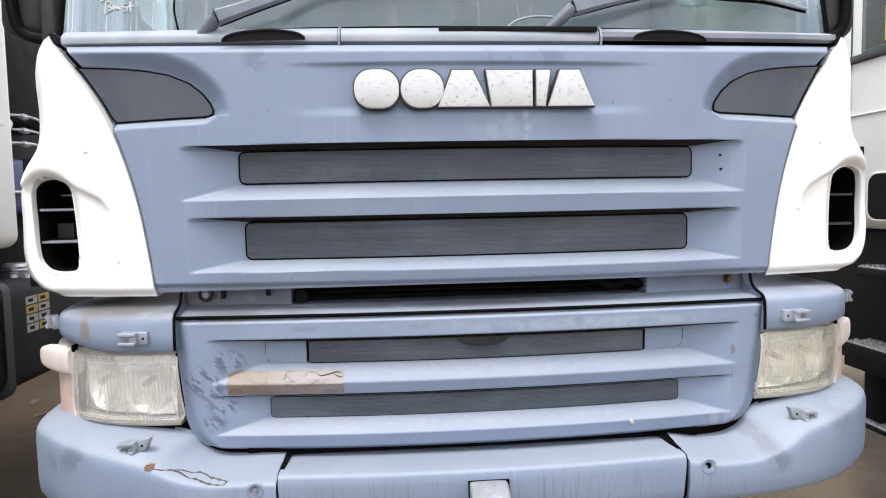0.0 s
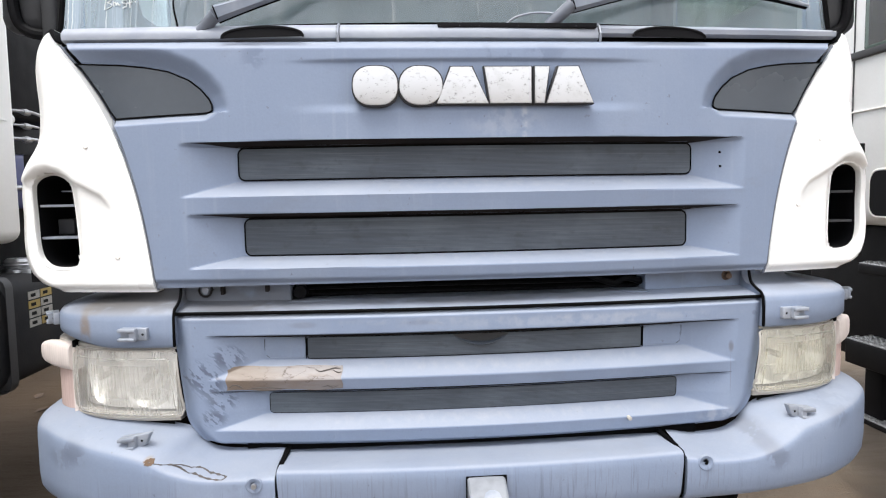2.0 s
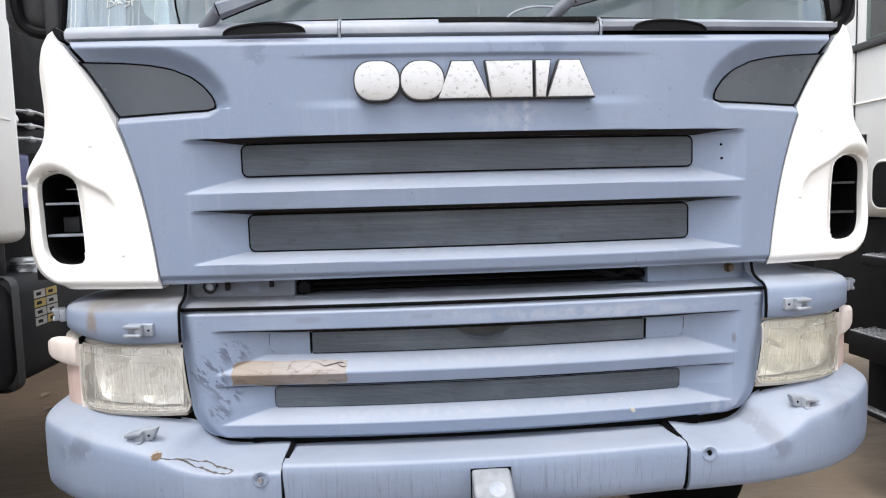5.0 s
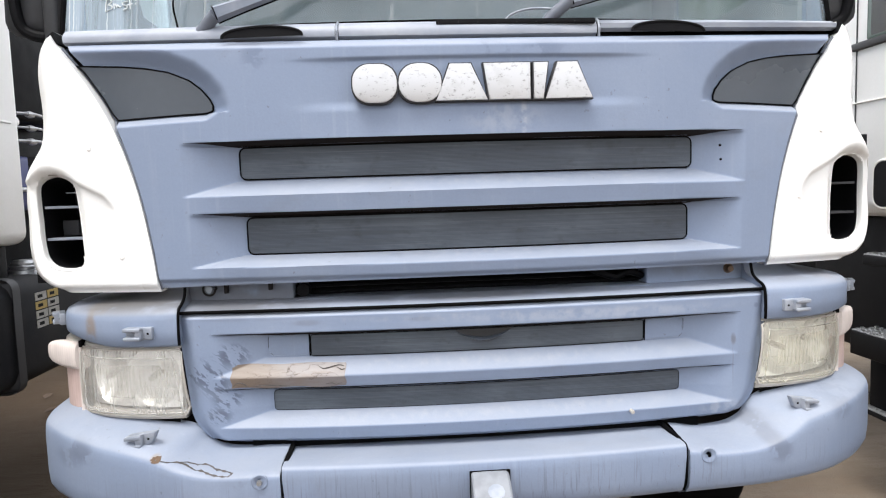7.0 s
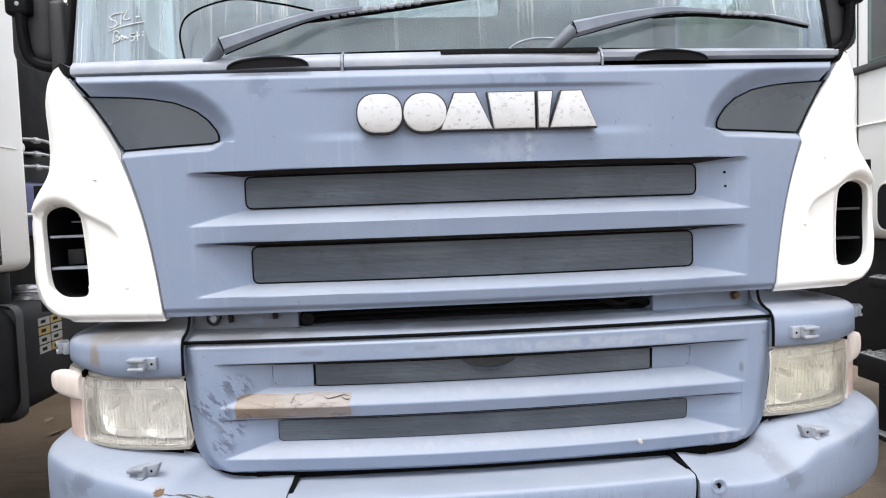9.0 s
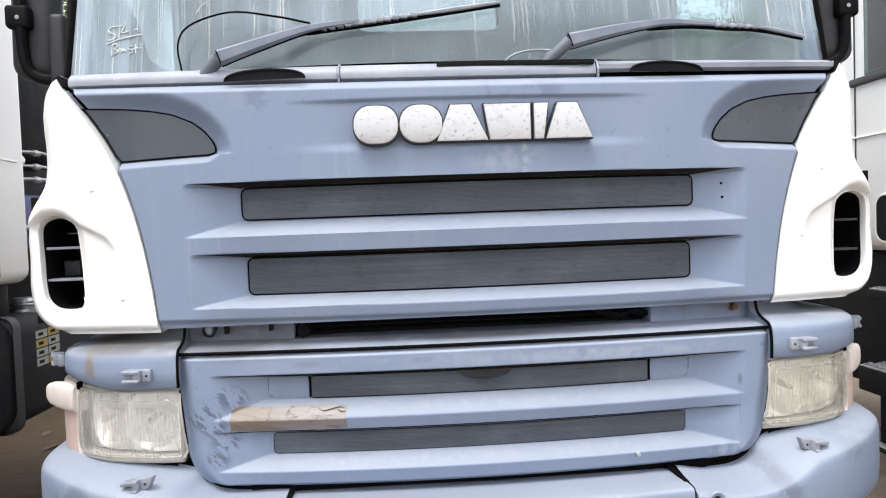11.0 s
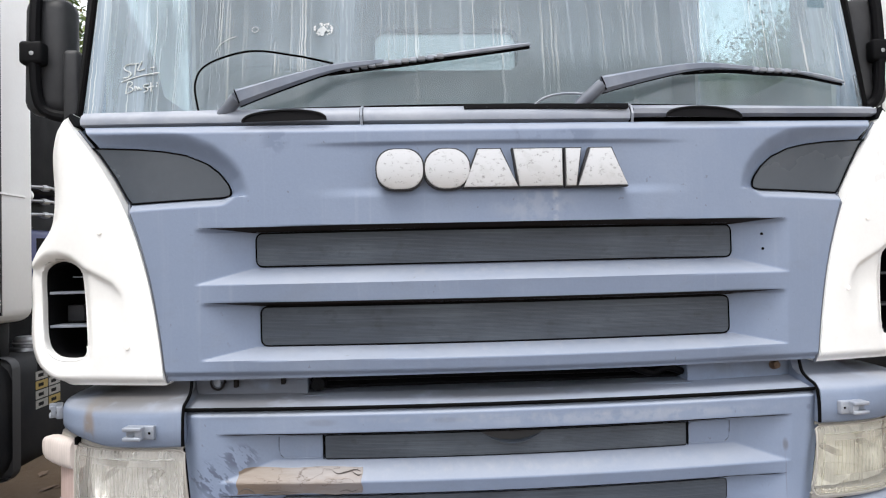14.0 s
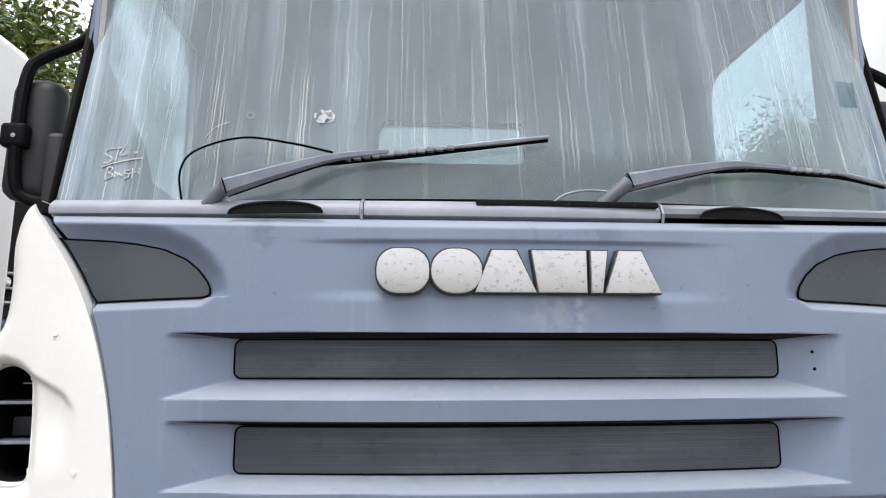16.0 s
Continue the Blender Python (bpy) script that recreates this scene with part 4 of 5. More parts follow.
BUMP_OUT = smooth_line([(0.502, -0.135, 0), (0.66, -0.124, 0), (0.745, -0.112, 0), (0.82, -0.095, 0), (0.90, -0.070, 0), (0.98, -0.032, 0), (1.095, 0.050, 0), (1.181, 0.17, 0), (1.217, 0.45, 0)], 7)
BUMP_IN = smooth_line([(0.502, 0.02, 0.872), (0.650, 0.045, 0.8700), (0.712, 0.052, 0.891), (0.750, 0.056, 0.930), (0.90, 0.085, 0.950), (1.02, 0.14, 0.957), (1.07, 0.21, 0.969), (1.09, 0.33, 0.974), (1.095, 0.55, 0.974)], 7)


def disc_mesh(at, r):
    data = bpy.data.meshes.new("disc")
    data.from_pydata(*[[tuple(v) for v in lathe([(0.0001, -0.0006), (r, -0.0004), (r, 0.002)], at, sides=10)[0]], [], lathe([(0.0001, -0.0006), (r, -0.0004), (r, 0.002)], at, sides=10)[1]])
    return data


def bracket(s, at, turn, parent, bend=0.0):
    """A small two-pronged clip bracket on a foot plate."""
    bm = box(-0.034, 0.034, -0.004, 0.012, -0.016, 0.016, 0.003)
    box(-0.034, 0.012, -0.020, -0.002, 0.006, 0.016, 0.003, bm)
    box(-0.034, 0.010, -0.020, -0.002, -0.016, -0.007, 0.003, bm)
    box(-0.006, 0.012, -0.016, 0.0, -0.012, 0.012, 0.002, bm)
    for v in bm.verts:
        v.co.z += bend * v.co.x * (1 if v.co.x > 0 else 0.3)
        v.co.x += bend * v.co.z * (1.3 if v.co.x > 0.02 else 0)
    place = Matrix.Translation(at) @ Matrix.Rotation(radians(turn), 4, "Z") @ Matrix.Diagonal((-s, 1, 1, 1))
    bm.transform(place)
    hole = bmesh.new()
    hole.from_mesh(disc_mesh((0.024, -0.0045, bend * 0.02), 0.003))
    hole.transform(place)
    part("clip_hole", hole, RUBBER, parent)
    return part("clip_bracket", bm, CLIP, parent, "scuffed grey clip bracket")


for s in (-1, 1):
    # shelf
    loops = []
    for k, z in ((0.06, 1.145), (0.0, 1.153), (0.0, 1.187), (0.0, 1.213), (0.015, 1.224), (0.05, 1.232), (0.13, 1.240), (0.30, 1.246), (0.55, 1.250), (0.78, 1.255), (0.90, 1.263), (0.965, 1.280), (1.0, 1.318)):
        loops.append([(s * max(a.x + (b.x - a.x) * k, 0.783 if s > 0 else 0.768), a.y + (b.y - a.y) * k, z + (0.026 if s < 0 else 0.010) * step(a.x, 0.93, 1.12) * step(1.20 - z, 0, 0.05)) for a, b in zip(SHELF_LOW, SHELF_TOP)])
    loops = [[loop[0][:1] + (0.42,) + loop[0][2:]] + loop for loop in loops]
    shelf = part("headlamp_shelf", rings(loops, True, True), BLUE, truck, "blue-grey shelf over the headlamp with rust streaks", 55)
    bracket(s, (s * 0.860, 0.008, 1.184), s * 8, shelf)
    bracket(s, (s * 1.150, 0.205, 1.200), s * 62, shelf)
    part("seam_seal", tube(smooth_line([(s * (x + (0.013 if s > 0 else -0.001)), y, z) for x, y, z in ((0.770, 0.098, 1.31), (0.770, 0.085, 1.265), (0.768, 0.055, 1.248), (0.767, 0.024, 1.236), (0.767, 0.014, 1.20), (0.766, 0.012, 1.148))], 4), 0.0040, 8), RUBBER, shelf)
    # headlamp
    lamp = thing("headlamp", "", "")
    lamp.parent = truck
    lamp["label"] = "clouded yellowish headlamp" if s > 0 else "clouded headlamp with a milky lens"
    glass = YELLOW_LENS if s > 0 else LENS
    inner = lambda z: lower_half(max(z, 0.93)) * (1.022 if s > 0 else 1.0) - (0.009 if s > 0 else 0.004)
    shell = lambda plan, push, z: [(s * max(p.x - 0.02 * push, inner(z) + 0.003), p.y + push, z) for p in plan]
    body_loop = lambda push, z: shell(LAMP_PLAN + TURN_PLAN, push, z) + [(s * 1.0, 0.42, z), (s * 0.81, 0.42, z)]
    part("lamp_body", rings([body_loop(0.05, 0.947), body_loop(0.008, 0.950), body_loop(0.006, 0.963), body_loop(0.11, 0.975), body_loop(0.12, 1.05), body_loop(0.11, 1.132), body_loop(0.006, 1.136), body_loop(0.010, 1.143), body_loop(0.05, 1.151)]), CREAM, lamp, "yellowed lamp housing", 40)

    def lens_point(u, v, s=s):
        v = min(1, max(0, v))
        p = LAMP_PLAN[min(len(LAMP_PLAN) - 1, int(u * (len(LAMP_PLAN) - 1) + 0.5))]
        bulge = math.sin(math.pi * v) ** 0.5
        e = u * 0.30
        cut = 0.022 - math.sqrt(max(0, 0.022 ** 2 - (0.022 - e) ** 2)) if e < 0.022 else 0
        z = 0.961 - 0.004 * u + cut + (0.174 + 0.002 * u - 1.4 * cut) * v
        return (s * (p.x + (inner(z) - 0.768) * (1 - u)), p.y - 0.012 * bulge, z)
    lens = part("lens", sheet(lens_point, len(LAMP_PLAN) - 1, 16), glass, lamp, "clouded headlamp lens", 60)
    lens.visible_shadow = False
    part("lens_rim", tube(outline(lens_point, len(LAMP_PLAN) - 1, 16), 0.0030, 8, True), CREAM, lens)
    for a, b, c, d in ((0.05, 0.90, 0.09, 0.88), (0.03, 0.95, 0.045, 0.045)):
        part("lens_step", tube(outline(lambda u, v: lens_point(a + (b - a) * u, c + (d - c) * v), 24, 12), 0.0016, 6, True), glass, lens)

    def fluted(u, v, s=s):
        p = Vector(lens_point(0.20 + 0.52 * u, 0.26 + 0.50 * v))
        return (p.x, p.y + 0.016 + 0.0013 * math.sin(u * 130), p.z)
    flutes = part("fluted_panel", sheet(fluted, 190, 4), glass, lens)
    flutes.visible_shadow = False

    def mirror_face(u, v, s=s):
        x, z = 0.782 + 0.272 * u, 0.974 + 0.158 * v
        y = lerp_table(x, [(0.76, 0.060), (0.85, 0.068), (0.95, 0.096), (1.02, 0.132), (1.06, 0.168)])
        for cx, r, deep in ((0.858, 0.074, 0.055), (0.985, 0.060, 0.050)):
            d = ((x - cx) / r) ** 2 + ((z - 1.054) / 0.078) ** 2
            y += deep * max(0.0, 1 - d)
        i, j = math.floor((x - 0.78) / 0.039), math.floor((z - 0.974) / 0.042)
        y += (0.12 * noise.noise((i * 1.7, j * 2.3, 0.5)) + 0.03) * (x - 0.80 - 0.039 * i) + (0.26 * noise.noise((i * 2.9, j * 1.3, 4.5)) + 0.08) * (z - 0.995 - 0.042 * j)
        return (s * x, y, z)
    bowl = part("reflector", sheet(mirror_face, 90, 60), CHROME, lamp, "dull faceted chrome reflector", 30)
    for x, y in ((0.858, 0.085), (0.985, 0.122)):
        part("bulb", lathe([(0.0001, -0.034), (0.007, -0.030), (0.009, -0.018), (0.008, 0.045)], (s * x, y, 1.055), sides=12), CREAM, bowl)
    part("turn_lens", sheet(lambda u, v: (s * TURN_PLAN[int(u * (len(TURN_PLAN) - 1) + 0.5)].x, TURN_PLAN[int(u * (len(TURN_PLAN) - 1) + 0.5)].y, 0.958 + 0.175 * v), len(TURN_PLAN) - 1, 6), AMBER, lamp, "faded pinkish indicator lens")
    part("turn_post", tube([(s * 1.070, 0.135, 0.955), (s * 1.070, 0.134, 1.05), (s * 1.070, 0.135, 1.145)], 0.0065, 10), MARKER, lamp)
    part("lamp_gap", box(*sorted((s * 1.058, s * 1.066)), 0.120, 0.2, 1.132, 1.150), RUBBER, lamp)
    # Black sheet stands in for the shadowed gap under the lamp.
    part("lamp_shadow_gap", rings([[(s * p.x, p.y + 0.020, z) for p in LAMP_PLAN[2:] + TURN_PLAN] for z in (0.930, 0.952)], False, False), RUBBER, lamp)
    loops = []
    for (x, y), h in zip(((1.062, 0.124), (1.085, 0.142), (1.110, 0.163), (1.136, 0.187), (1.156, 0.208), (1.168, 0.222), (1.175, 0.231), (1.177, 0.234)), (0.0400, 0.0410, 0.0405, 0.0385, 0.0345, 0.0275, 0.0170, 0.004)):
        loop = []
        for k in range(16):
            c, w = math.cos(math.pi * k / 8), math.sin(math.pi * k / 8)
            side_ = 0.020 * min(1, h / 0.03) * math.copysign(abs(c) ** 0.55, c) - 0.016
            loop.append((s * (x + 0.013 + (0.16 * (x - 1.06) if s < 0 else 0) + 0.68 * side_), y - 0.73 * side_, (1.104 if s < 0 else 1.099) + (0.90 if s < 0 else 1.0) * h * math.copysign(abs(w) ** 0.55, w)))
        loops.append(loop)
    part("side_marker", rings(loops), MARKER, lamp, "milky side marker lamp", 60)
    # bumper end
    loops = []
    for k, drop, tuck in ((0.0, 0.0, 0.0), (0.32, 0.008, 0.0), (0.62, 0.019, 0.0), (0.84, 0.030, 0.0), (0.94, 0.0385, 0.0), (0.975, 0.046, 0.0), (0.992, 0.056, 0.0), (1.0, 0.075, 0.0)):
        grow = 0.018 if s > 0 else 0.0
        wide = lambda x: x * (1 + (0.009 * step(x, 0.95, 1.18) if s < 0 else 0))
        loops.append([(s * wide(a.x * (1 + grow * (1 - k)) + (b.x - a.x) * k), a.y + (b.y - a.y) * k, a.z - (0.012 * (1 - step(a.x, 0.72, 0.79)) * step(a.x, 0.50, 0.58) if s > 0 else 0) - drop * (0.35 + 0.65 * min(1, (a.z - 0.87) / 0.08))) for a, b in zip(BUMP_IN, BUMP_OUT)])
    for z, tuck in ((0.80, 0.0), (0.765, 0.003), (0.747, 0.012), (0.737, 0.03), (0.735, 0.07)):
        loops.append([(s * wide(b.x - tuck * 0.5), b.y + tuck, z) for b in BUMP_OUT])
    end = part("bumper_end", rings(loops, False, False), BLUE, truck, "scraped blue-grey plastic bumper end", 50)
    part("end_flange", rings([[(s * 0.503, 0.0, 0.870), (s * 0.503, -0.095, 0.868), (s * 0.503, -0.134, 0.85), (s * 0.503, -0.131, 0.765), (s * 0.503, -0.104, 0.738)], [(s * 0.503, 0.05, 0.868), (s * 0.503, 0.0, 0.866), (s * 0.503, 0.0, 0.85), (s * 0.503, 0.0, 0.765), (s * 0.503, 0.0, 0.738)]], False, False), BLUE, end)
    bracket(s, (s * 0.855, -0.040, 0.925), s * 14, end, 0.35)
    if s < 0:
        hull = BVHTree.FromPolygons(*rings(loops, False, False))

        def bumper_at(x, z):
            return min((hull.ray_cast((x + d, -1.0, z), (0, 1, 0))[0] or Vector((0, 9, 0))).y for d in (0.0, 0.0004, -0.0004))

        for lift, thin, material in ((0.0004, 0.0006, SCRAPED), (-0.0036, 0.0010, SCRAPED)):
            def scrape(u, v):
                x = -0.808 + 0.19 * u
                z = lerp_table(u, [(0, 0.8935), (0.27, 0.8825), (0.53, 0.869), (0.78, 0.860), (1.0, 0.857)])
                z += lift * step(u, 0.22, 0.5) * (1 - step(u, 0.95, 1.0)) + 0.0010 * noise.noise((9 * u, lift * 90, 0)) + 0.0004 * noise.noise((34 * u, 5, 0))
                z += thin * max(0.15, 0.7 + 0.9 * noise.noise((21 * u, lift * 50, 3))) * (2 * v - 1)
                return (x, bumper_at(x, z) - 0.0012, z)

            part("scrape", sheet(scrape, 60, 3), material, end, "rusty brown scrape")

        def blot(u, v):
            a = 2 * math.pi * u
            r = 0.0015 + 0.0062 * v * (1 + 0.6 * noise.noise((2.2 * math.cos(a), 2.2 * math.sin(a), 1)))
            x, z = -0.803 + 1.5 * r * math.cos(a), 0.893 + 0.8 * r * math.sin(a)
            return (x, bumper_at(x, z) - 0.0016, z)

        part("scrape", sheet(blot, 24, 4), RUST, end, "rusty brown scrape")
    part("bolt", lathe([(0.0001, -0.009), (0.006, -0.009), (0.007, -0.003), (0.0001, -0.0025)] if s < 0 else [(0.0001, -0.0055), (0.003, -0.005), (0.0045, -0.003), (0.0001, -0.0025)], (s * 0.550, -0.133, 0.842), sides=10), STEEL if s < 0 else RUBBER, end, "bolt in a round dimple")
    part("dimple", lathe([(0.008, 0.0), (0.013, -0.0035), (0.018, -0.004), (0.0205, 0.0)], (s * 0.550, -0.131, 0.842), sides=24), BLUE, end)

# bumper middle
profile = [(0.045, 0.858), (-0.03, 0.864), (-0.10, 0.8715), (-0.146, 0.8735), (-0.1525, 0.8722), (-0.1565, 0.8690), (-0.1585, 0.8640), (-0.160, 0.845), (-0.158, 0.790), (-0.154, 0.766), (-0.142, 0.747), (-0.120, 0.740), (-0.06, 0.738)]
middle = part("bumper_middle", rings([[(x * (0.990 + 0.010 * step(z, 0.76, 0.86)), y + 0.10 * x * x, z) for y, z in profile] for x in (-0.4975 + 0.990 * k / 40 for k in range(41))], False, False), BLUE, truck, "blue-grey middle bumper section", 50)
for s in (-1, 1):
    part("bumper_gap", rings([[(s * x, y + 0.036, z - 0.004) for y, z in profile] for x in (0.478, 0.501)], False, False), RUBBER, middle)
    part("gap_flap", box(*sorted((s * 0.488, s * 0.500)), -0.090, 0.04, 0.866, 0.8745, 0.002), RUBBER, middle, "black rubber flap in the joint")
part("dark_gap", box(-0.60, 0.60, 0.03, 0.14, 0.80, 0.884), RUBBER, middle)
wedge = rings([[(x, y - d * 0.4, z - d) for y, z in ((-0.150, 0.846), (-0.168, 0.849), (-0.176, 0.846), (-0.246, 0.803), (-0.251, 0.795), (-0.246, 0.772), (-0.15, 0.760))] for x, d in ((-0.049, 0.004), (-0.045, 0.0), (-0.01, -0.001), (0.036, 0.0), (0.041, 0.005))])
tow = part("tow_pin_cover", wedge, PALE_METAL, middle, "pale scuffed tow pin cover", 30)
eye = bmesh.new()
eye.from_mesh(disc_mesh((0, 0, 0), 0.020))
eye.transform(Matrix.Translation((0.004, -0.2155, 0.8225)) @ Matrix.Rotation(radians(-58), 4, "X"))
part("pin_eye", eye, CLIP, tow)
part("tow_frame", box(-0.052, 0.046, -0.163, -0.140, 0.760, 0.850, 0.002), RUBBER, tow)

# scuttle under the windscreen
def scuttle(x0, x1, raised, name_label):
    def at(u, v):
        x = x0 + (x1 - x0) * u
        low, high = 1.9125 + 0.019 * x * x + raised, 1.950 + 0.016 * x * x
        y0 = 0.022 + 0.105 * x * x
        line = [(y0 + 0.02, low - 0.006), (y0 + 0.002, low), (y0, low + 0.012), (y0 + 0.008, high - 0.010), (y0 + 0.022, high), (y0 + 0.075, high + 0.010)]
        k = min(len(line) - 1, int(v * (len(line) - 1) + 0.5))
        return (x, line[k][0], line[k][1])
    return part("scuttle_panel", sheet(at, max(6, int((x1 - x0) * 40)), 5), COWL, truck, name_label, 50)


scuttle(-1.055, -0.341, 0.0, "pale blue-grey scuttle panel")
scuttle(-0.332, 0.332, 0.0, "pale blue-grey scuttle panel with an air slot")
scuttle(0.341, 1.055, 0.012, "pale blue-grey scuttle panel")
backing = part("scuttle_backing", sheet(lambda u, v: (-1.06 + 2.12 * u, 0.040 + 0.11 * (-1.06 + 2.12 * u) ** 2 + 0.02 * v, 1.86 + 0.10 * v), 40, 3), RUBBER, truck)
for x in (-0.3365, 0.3365):
    part("joint_bead", tube([(x, 0.036, 1.905), (x, 0.030, 1.925), (x, 0.040, 1.945), (x + 0.002, 0.06, 1.954)], 0.0034, 8), CLIP, backing)
for s in (-1, 1):
    def hood(u, v, s=s):
        a = math.pi * u
        x = s * 0.524 + 0.100 * math.cos(a) * (0.02 + 0.98 * v)
        return (x, 0.008 + 0.11 * x * x, 1.912 + 0.025 * math.sin(a) ** 0.8 * (0.02 + 0.98 * v) + 0.004)
    grip = part("grip_recess", sheet(hood, 32, 6), BLACK, backing, "black hand grip recess")
    part("grip_lip", tube([hood(k / 32, 1.02) for k in range(33)], 0.0035, 6), BLACK, grip)
part("air_slot", box(-0.085, 0.325, 0.0275, 0.075, 1.9385, 1.9505, 0.001), BLACK, backing)
for k in range(40):
    part("slot_rib", box(-0.08 + 0.01 * k, -0.078 + 0.01 * k, 0.0265, 0.075, 1.941, 1.9425 + 0.001 * (k % 3)), BLACK if k % 5 else GREY_PLASTIC, backing)

# windscreen
def screen_point(u, v):
    z = 1.95 + 0.95 * v
    x = (2 * u - 1) * (1.110 - 0.035 * v)
    return (x, screen_y(x, z), z)


screen = part("windscreen", sheet(screen_point, 60, 20), SCREEN, truck, "windscreen streaked with dried rain and dust")
screen.visible_shadow = False
part("screen_seal", tube(outline(screen_point, 40, 20), 0.009, 8, True), RUBBER, truck)


def on_screen(x, z, off=0.004):
    return Vector((x, screen_y(x, z) - off, z))


def ink(points, r=0.0022):
    return tube([on_screen(p[0], p[-1], 0.002) for p in points], r, 5)


for points in ([(-0.959, 2.116), (-0.974, 2.114), (-0.982, 2.107), (-0.976, 2.099), (-0.964, 2.093), (-0.959, 2.085), (-0.967, 2.078), (-0.982, 2.077)],
               [(-0.960, 2.114), (-0.938, 2.115)], [(-0.947, 2.114), (-0.947, 2.098), (-0.948, 2.082)],
               [(-0.929, 2.121), (-0.936, 2.106), (-0.940, 2.096), (-0.930, 2.094), (-0.919, 2.097)], [(-0.902, 2.099), (-0.891, 2.099)]):
    part("chalk_writing", ink(smooth_line([(x, 0, z) for x, z in points], 4), 0.0019), CHALK, screen, "white hand lettering")
part("chalk_line", ink(smooth_line([(-0.986, 0, 2.066), (-0.96, 0, 2.073), (-0.924, 0, 2.079), (-0.876, 0, 2.083)], 4), 0.0017), CHALK, screen)
for points in ([(-0.967, 2.064), (-0.969, 2.049), (-0.970, 2.031)], [(-0.969, 2.064), (-0.957, 2.064), (-0.953, 2.057), (-0.963, 2.050)], [(-0.963, 2.050), (-0.952, 2.046), (-0.951, 2.039), (-0.967, 2.032)],
               [(-0.945, 2.051), (-0.943, 2.037)], [(-0.944, 2.046), (-0.940, 2.049), (-0.936, 2.040), (-0.933, 2.047), (-0.928, 2.040), (-0.924, 2.041)],
               [(-0.905, 2.053), (-0.917, 2.052), (-0.918, 2.046), (-0.907, 2.042), (-0.906, 2.035), (-0.917, 2.031)], [(-0.898, 2.057), (-0.896, 2.031)], [(-0.905, 2.043), (-0.889, 2.046)],
               [(-0.880, 2.047), (-0.881, 2.043)], [(-0.881, 2.056), (-0.880, 2.053)]):
    part("chalk_stroke", ink(smooth_line([(x, 0, z) for x, z in points], 4), 0.0017), CHALK, screen)
bm = bmesh.new()
for k in range(60):
    a, r = random.uniform(0, 6.28), 0.022 * math.sqrt(random.random())
    cx, cz, size = -0.439 + 1.2 * r * math.cos(a), 2.175 + 0.9 * r * math.sin(a), random.uniform(0.0008, 0.0038)
    bm.faces.new([bm.verts.new(on_screen(cx + size * random.uniform(0.6, 1.2) * math.cos(t), cz + size * random.uniform(0.6, 1.2) * math.sin(t), 0.003)) for t in (0, 0.9, 1.8, 2.7, 3.6, 4.5, 5.4)])
bm.faces.new([bm.verts.new(on_screen(-0.439 + r * math.cos(t), 2.175 + 0.8 * r * math.sin(t), 0.003)) for t, r in zip((0, 0.7, 1.4, 2.1, 2.8, 3.5, 4.2, 4.9, 5.6), (0.013, 0.010, 0.014, 0.009, 0.012, 0.015, 0.010, 0.013, 0.009))])
part("dropping_splat", bm, CHALK, screen, "white splatter")
part("scratch", ink([(-0.617 + 0.009 * math.cos(k * 0.7), 2.185 + 0.008 * math.sin(k * 0.7)) for k in range(10)], 0.0009), CHALK, screen)
part("glass_sticker", sheet(lambda u, v: tuple(on_screen(0.944 + 0.066 * u + 0.008 * v, 2.283 + 0.082 * v + 0.006 * u, 0.002)), 6, 6), STICKER, screen, "faded blue sticker on the glass")
part("scratch", ink([(-0.722, 2.130), (-0.710, 2.150), (-0.687, 2.163), (-0.667, 2.168)], 0.0009), CHALK, screen)


